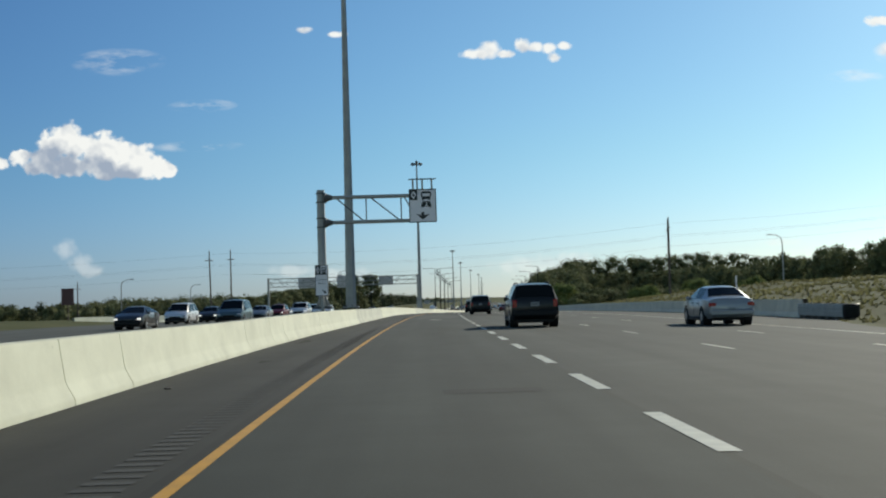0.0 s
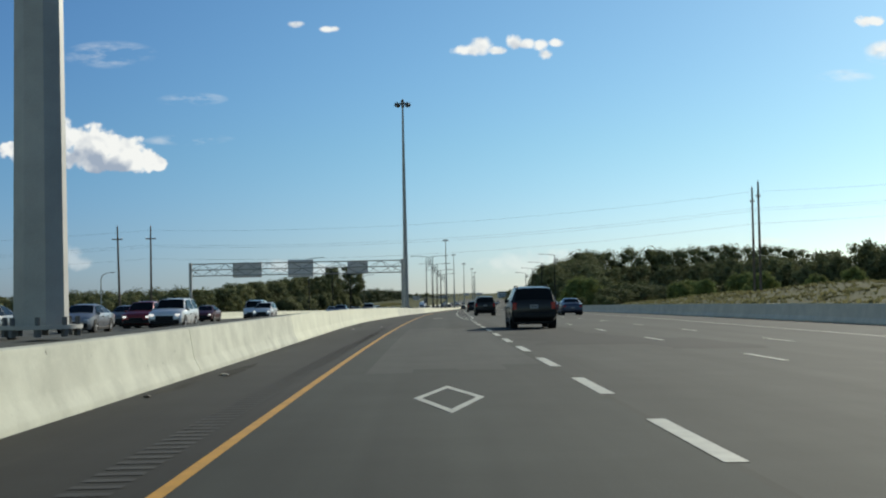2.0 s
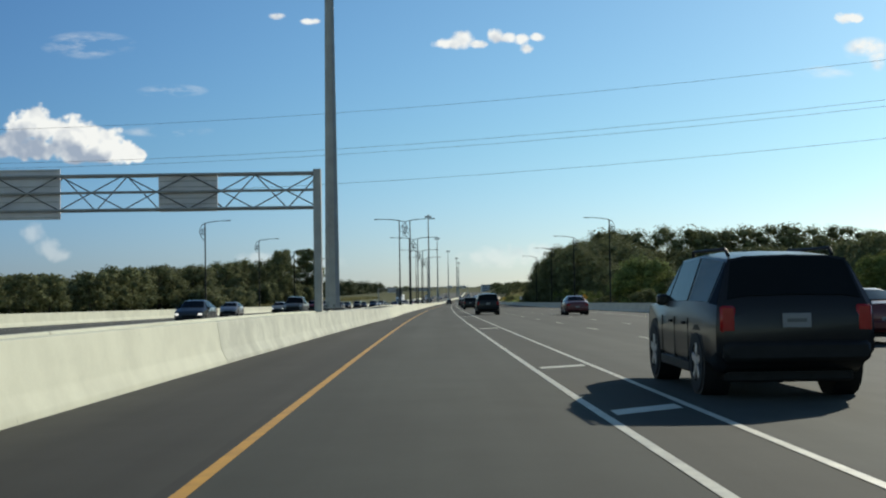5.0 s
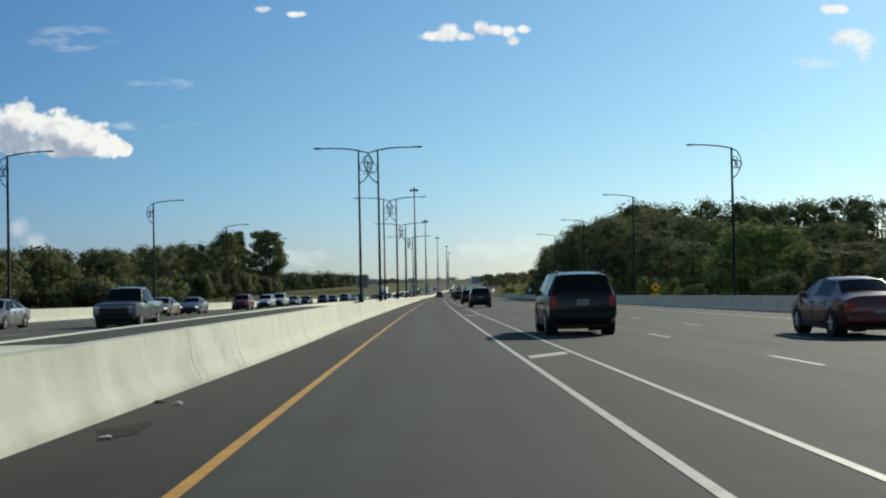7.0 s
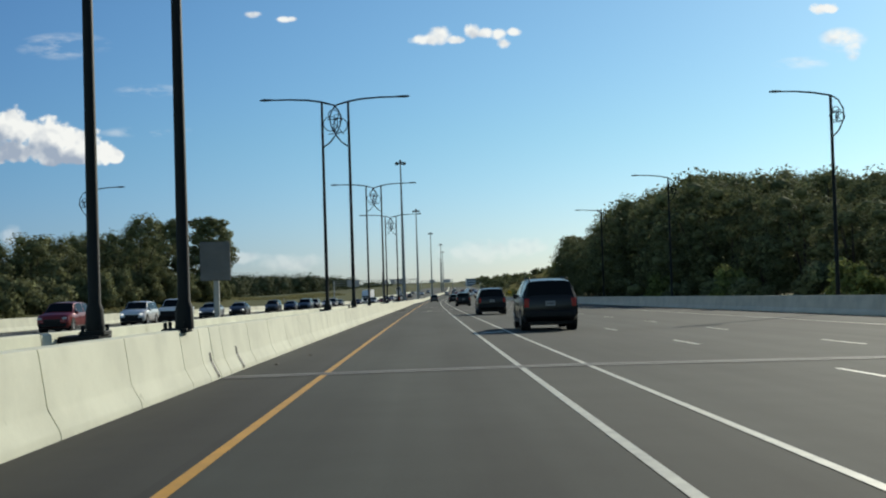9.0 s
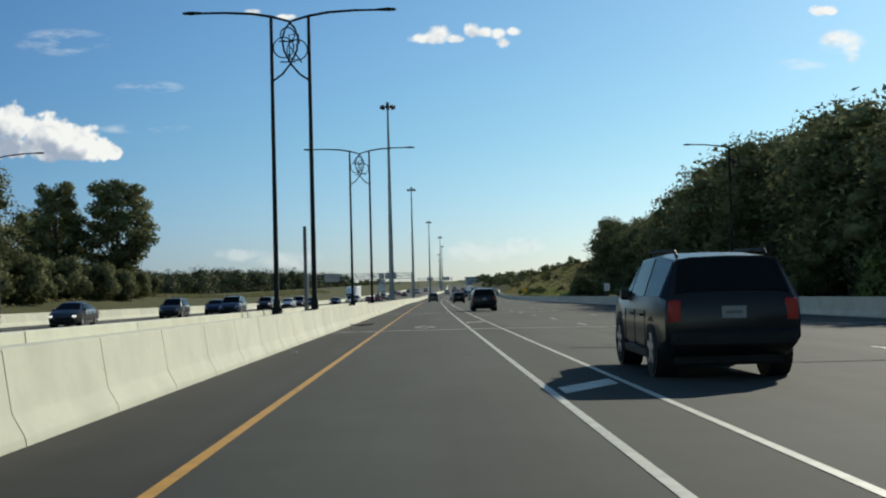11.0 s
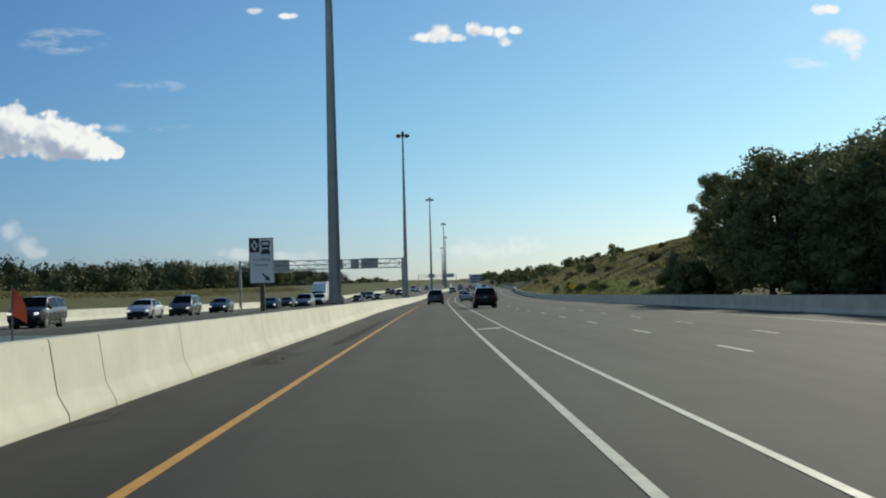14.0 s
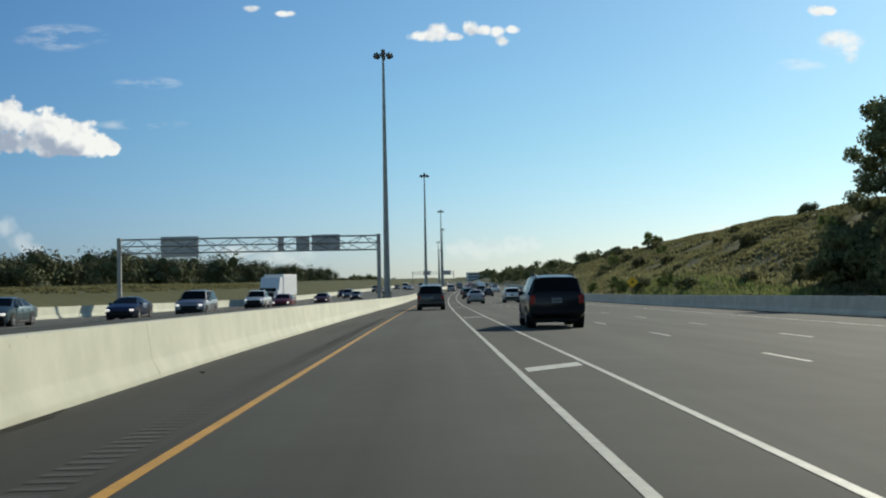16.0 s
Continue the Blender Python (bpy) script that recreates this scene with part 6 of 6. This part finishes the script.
# wooded bank beside the carriageway: low at its near end, rising to tall trees further back
LOW = [(300, 4.2), (346, 6.4), (358, 7.4), (372, 9.4), (387, 11.2), (400, 12.6), (413, 14.0), (432, 15.0), (456, 15.2)]
FRONT = [(456, 15.2), (486, 14.8), (491, 12.0), (500, 12.0), (511, 12.8), (530, 13.4), (548, 14.4), (557, 12.5), (566, 9)]
CREST = [(456, 19.5), (482, 21.5), (497, 19.5), (507, 16.2), (575, 15.5)]
MIDDLE = [(456, 17.0), (484, 17.0), (495, 14.2), (548, 15.0), (566, 12.0)]
SHORE = [(300, 35), (345, 31.5), (380, 29.5), (430, 29.2), (500, 30.5), (540, 32.0), (566, 34.5)]


def bank_tree(y, lat, top):
    """A dark tree whose crown ends at a height over the road."""
    k = rt.randrange(5)
    h = (top - terrain(y, lat)) * rt.uniform(0.92, 1.05)
    stand(BROAD[k], y, lat, max(0.7, h / TALL[k] * rt.uniform(1.1, 1.35)), "dark green broadleaf tree in a dense wooded bank", "tree", "trees on the wooded bank", sz=h / TALL[k])


y = 304.0
while y < 454:
    for row in range(2):
        bank_tree(y + rt.uniform(-2, 2), knots(y, SHORE) + 1.5 + 7 * row + rt.uniform(-1.5, 1.5), knots(y, LOW) * (1 + 0.10 * row))
    y += 8.5
while y < 556:
    for lat, top in ((1.2, knots(y, FRONT)), (7.5, knots(y, MIDDLE)), (14.0, knots(y, CREST))):
        bank_tree(y + rt.uniform(-2, 2), knots(y, SHORE) + lat + rt.uniform(-1.3, 1.3), top)
    y += 6.8
for k in range(9):
    lat = 51 + 8.5 * k
    for back_, top in ((0, 22.0), (-28, 14.5)):
        bank_tree(480 + 0.12 * (lat - 50) + back_ + rt.uniform(-4, 4), lat + rt.uniform(-2, 2), top * (1.04 if k == 1 else 1.0))
# the wood beyond the grass verge, set well back
for k in range(23):
    y = 216 + 8.2 * k
    lat = 80 + rt.uniform(-3, 3)
    top = 11.4 + 1.4 * ramp(y, 340, 400) + rt.uniform(-1.0, 0.9)
    q_ = (top - terrain(y, lat)) / 10
    stand(FAR[rt.randrange(3)], y, lat, max(0.8, q_ * 1.05), "rounded dark green tree in the wood beyond the grass verge", "tree", "trees beyond the grass verge", sz=q_)
near, back = [], []
for k in range(95):
    y = rt.uniform(120, 420)
    lat = rt.uniform(86, 130) - 10 * ramp(y, 180, 262)
    near.append((road_x(y) + lat, y, at(y, 22).z + terrain(y, lat), rt.uniform(7.0, 9.5)))
for k in range(70):
    y = rt.uniform(488, 575)
    lat = rt.uniform(50, 118)
    back.append((road_x(y) + lat, y, at(y, 22).z + terrain(y, lat), rt.uniform(14, 19)))
for k in range(70):
    y = rt.uniform(390, 450)
    lat = rt.uniform(46, 112)
    back.append((road_x(y) + lat, y, at(y, 22).z + terrain(y, lat), (y - 330) / 13 * rt.uniform(0.8, 1.1)))
woods("near_wood", "band of dark green trees beyond the grass verge", near, 14, 0.34, 170)
woods("back_wood", "dense dark green wood behind the wooded bank", back, 4, 0.30, 220)
stand(LIGHT[0], 322, 29.4, 0.95, "lighter green bushy tree at the wood's edge", "tree", "bushy trees at the wood's edge", sz=0.80)
for y, lat, h, k in ((276, 57, 5.2, 0), (332, 67, 7.2, 0), (296, 46, 4.6, 1), (318, 52, 5.4, 0), (262, 44, 3.6, 1), (352, 45, 5.0, 1), (366, 38, 4.0, 1), (240, 62, 3.4, 1), (286, 70, 5.0, 0), (345, 56, 5.6, 0)):
    stand(LIGHT[k], y, lat, h / (9, 6)[k] * 1.15, "lighter green bushy tree on the verge before the wood", "tree", "bushy trees at the wood's edge", sz=h / (9, 6)[k])
for y, lat, s, k in ((372, 24.6, 1.0, 0), (366, 24.2, 0.8, 1), (346, 24.5, 0.9, 0), (340, 25.2, 0.8, 0), (326, 24.4, 0.7, 1), (393, 24.4, 0.8, 1), (380, 25.0, 0.9, 1), (405, 25.4, 1.0, 0), (356, 26.0, 1.1, 1), (309, 27.5, 0.9, 1), (284, 30, 1.0, 1)):
    stand(BUSH[k], y, lat, s, "small lighter green bush at the wood's edge", "bush", "bushes at the wood's edge", "bush")
# left-hand wood
LEFT = [(290, 4.4), (331, 5.8), (368, 8.0), (410, 9.0), (440, 10.2), (470, 11.8), (515, 12.2)]
leftback = []
y = 300.0
while y < 516:
    lat = -52 + rt.uniform(-3, 3)
    top = knots(y, LEFT) * rt.uniform(0.88, 1.03)
    if y < 415:
        stand(FAR[rt.randrange(3)], y, lat, max(0.75, top / 10 * 1.2), "dark green broadleaf tree in the wood across the road", "tree", "trees beyond the oncoming lanes", sz=(top + 0.3) / 10)
    else:
        k = rt.randrange(5)
        stand(BROAD[k], y, lat, top / TALL[k] * rt.uniform(1.25, 1.45), "dark green broadleaf tree in the wood across the road", "tree", "trees beyond the oncoming lanes", sz=top / TALL[k])
    y += 7.0
for k in range(130):
    y = rt.uniform(300, 520)
    lat = -rt.uniform(57, 140)
    leftback.append((road_x(y) + lat, y, road_z(y) - 0.4, knots(y, LEFT) * rt.uniform(0.80, 1.02)))
for k in range(70):
    y = 380 + 134 * ((k * 0.618) % 1.0)
    lat = -rt.uniform(42, 50)
    leftback.append((road_x(y) + lat, y, road_z(y) - 0.3, knots(y, LEFT) * rt.uniform(0.5, 0.72)))
woods("left_wood", "dense dark green wood beyond the oncoming lanes", leftback, 9, 0.30, 200)
stand(BROAD[1], 459, -39.5, 0.95, "tall dark green broadleaf tree beyond the oncoming lanes", "tree", "trees beyond the oncoming lanes", sz=0.86)
stand(BROAD[4], 466, -44, 0.95, "broad dark green tree beyond the oncoming lanes", "tree", "trees beyond the oncoming lanes", sz=0.89)
stand(OPEN, 498, -36.8, 1.30, "tall open-crowned tree with bare limbs showing", "tree", "trees beyond the oncoming lanes", sz=0.97)
stand(OPEN, 497, -44, 0.95, "open-crowned green tree beyond the oncoming lanes", "tree", "trees beyond the oncoming lanes")
# end of the wood: a lone spreading tree on the bank
stand(OPEN, 584, 37.0, 0.85, "open-crowned tree at the end of the wooded bank", "tree", "trees on the wooded bank")
stand(BROAD[3], 579, 39.5, 0.75, "dark rounded tree at the end of the wooded bank", "tree", "trees on the wooded bank")
# a dark thicket at the wood's foot
THICKET = tree_parts(43, 4.4, 3.2, 0.1, 28, 260, 0.18, M["leaf_dark"])
for y, lat, s in ((577, 31.5, 0.9), (582, 35.5, 1.0), (572, 33.5, 1.1), (566, 31.5, 1.1), (558, 29.5, 1.0)):
    stand(THICKET, y, lat, s, "dense dark green thicket at the wood's foot", "bush", "thickets at the wood's foot", "thicket")
for y, lat, s in ((486, -37, 0.9), (492, -35.5, 0.8), (497, -39, 1.0), (503, -36.5, 0.8), (508, -40, 1.0), (514, -38, 0.7), (480, -39, 1.0), (472, -40, 1.1), (464, -38, 1.0), (456, -40, 1.1), (448, -41, 1.1), (440, -42, 1.1)):
    stand(THICKET, y, lat, s, "dark undergrowth below the trees beyond the oncoming lanes", "bush", "undergrowth beyond the oncoming lanes", "thicket")
# bushes on the grassy hill
for y, lat, s in ((748, 45.5, 0.9), (752, 47.5, 0.6), (608, 39.5, 0.55), (609, 40.8, 0.5), (645, 49, 0.7), (603, 24.6, 0.5), (615, 25.0, 0.5), (626, 24.4, 0.55), (637, 24.0, 0.5), (650, 25, .5), (668, 24, .45), (578, 30, 0.8), (700, 30, .5), (720, 34, .6), (690, 38, .5), (740, 27, .5), (760, 40, .6)):
    stand(BUSH[rt.randrange(2)], y, lat, s * 1.1, "rounded green bush on the grassy bank", "bush", "bushes on the grassy bank", "bush")
SCRUB = tree_parts(44, 1.5, 1.5, 0.05, 12, 180, 0.13, M["scrub"])
for k in range(24):
    y = 585 + 10 * k + rt.uniform(-3, 3)
    stand(SCRUB, y, rt.uniform(25, 50), rt.uniform(0.4, 0.9), "low dry scrub on the grassy hill", "bush", "scrub on the grassy hill", "scrub")
for y, lat, q_ in ((812, 47, 0.5), (826, 46, 0.4), (846, 45, 0.45)):
    stand(BUSH[1], y, lat, q_, "dark shrub along the ridge of the grassy hill", "bush", "shrubs along the ridge", "bush")

rr_ = random.Random(3)
sp = []
for k in range(250):
    y = rr_.uniform(600, 1500)
    lat = -rr_.uniform(62, 130) - 0.03 * (y - 620)
    sp.append((road_x(y) + lat, y, road_z(y) - 0.8, rr_.uniform(9.0, 12.5) + 3.6 * ramp(y, 680, 860)))
woods("far_woods", "belt of dark green trees along the fields beyond the oncoming lanes", sp, 5, 0.36, 190, M["leaf_far"], spread=5)
sp = []
for k in range(190):
    y = rr_.uniform(150, 620)
    lat = -rr_.uniform(120, 210)
    sp.append((road_x(y) + lat, y, road_z(y) - 1.2, rr_.uniform(7, 10.5)))
woods("far_woods", "low belt of dark green trees far across the fields", sp, 6, 0.45, 100, M["leaf_far"], spread=5)
sp = []
for k in range(70):
    y = rr_.uniform(1250, 1900)
    lat = rr_.uniform(30, 150)
    sp.append((road_x(y) + lat, y, road_z(y) + 2.0, rr_.uniform(7, 11)))
woods("far_woods", "distant dark green trees beyond the grassy hill", sp, 7, 0.9, 50, spread=6)
sp = []
for k in range(60):
    y = rr_.uniform(1500, 2200)
    lat = rr_.uniform(-190, -70)
    sp.append((road_x(y) + lat, y, road_z(y) - 1, rr_.uniform(7, 11)))
woods("far_woods", "distant trees where the motorway meets the horizon", sp, 8, 1.0, 40, spread=6)

sp = []
for k in range(70):
    y = rr_.uniform(890, 1150)
    lat = rr_.uniform(25, 64)
    sp.append((road_x(y) + lat, y, at(y, 22).z + terrain(y, lat), rr_.uniform(3.6, 6.2)))
woods("far_woods", "belt of small trees beyond the foot of the grassy hill", sp, 15, 0.45, 70, spread=4)

# ---------------- distant office building ----------------
t = thing("office_building", "distant low office building with bands of blue glass", "building", Matrix.Translation((138, 1700, road_z(1700) - 1)))
part("wall", boxed(-11, 11, 0, 16, 0, 9.0, 0.1), M["office"], t)
part("roof", boxed(-11.4, 11.4, -0.4, 16.4, 9.0, 9.5, 0.05), M["steel"], t)
for f_ in range(3):
    for k in range(8):
        x = -10.2 + k * 2.58
        w_ = part("window", boxed(x, x + 2.1, -0.08, 0.1, 1.2 + f_ * 2.8, 2.9 + f_ * 2.8, 0.02), M["office_glass"], t)

# ---------------- grass tufts on the banks ----------------
def tufts(name, label, n, y0, y1, l0, l1, seed, high, material):
    rr = np.random.default_rng(seed)
    verts, faces = [], []
    for k in range(n):
        y, lat = rr.uniform(y0, y1), rr.uniform(l0, l1)
        p = Vector((road_x(y) + lat, y, road_z(y) + fall(max(-26, min(22, lat))) + terrain(y, lat) - 0.06))
        for j in range(3):
            a = rr.uniform(0, 6.28)
            h = high * rr.uniform(0.5, 1.3)
            d = Vector((math.cos(a), math.sin(a), 0)) * 0.20
            lean = Vector((rr.normal() * .16, rr.normal() * .16, h))
            i = len(verts)
            verts += [p - d, p + d, p + lean] if d.x > 0 else [p + d, p - d, p + lean]
            faces.append((i, i + 1, i + 2))
    me = mesh_of(name, verts, faces, material)
    return tagged(new(name, me), label, "grass", kind="stuff")


tufts("grass_tufts", "tall dry grass and weeds on the sloping bank", 52000, 565, 860, 22.5, 60, 1, 0.30, M["straw"])
tufts("grass_tufts", "dry grass along the verge behind the barrier", 12000, 20, 330, 21.8, 60, 2, 0.26, M["straw"])
tufts("grass_tufts", "dry grass along the crest of the bank beyond the oncoming lanes", 5000, 430, 760, -44, -36, 3, 0.3, M["straw"])
tufts("grass_tufts", "green weeds along the foot of the bank", 3500, 575, 760, 22.3, 30, 4, 0.5, M["scrub"])
tufts("grass_tufts", "fresh green weeds at the sunny foot of the bank", 2600, 572, 632, 22.3, 27.5, 5, 0.5, M["leaf_light"])
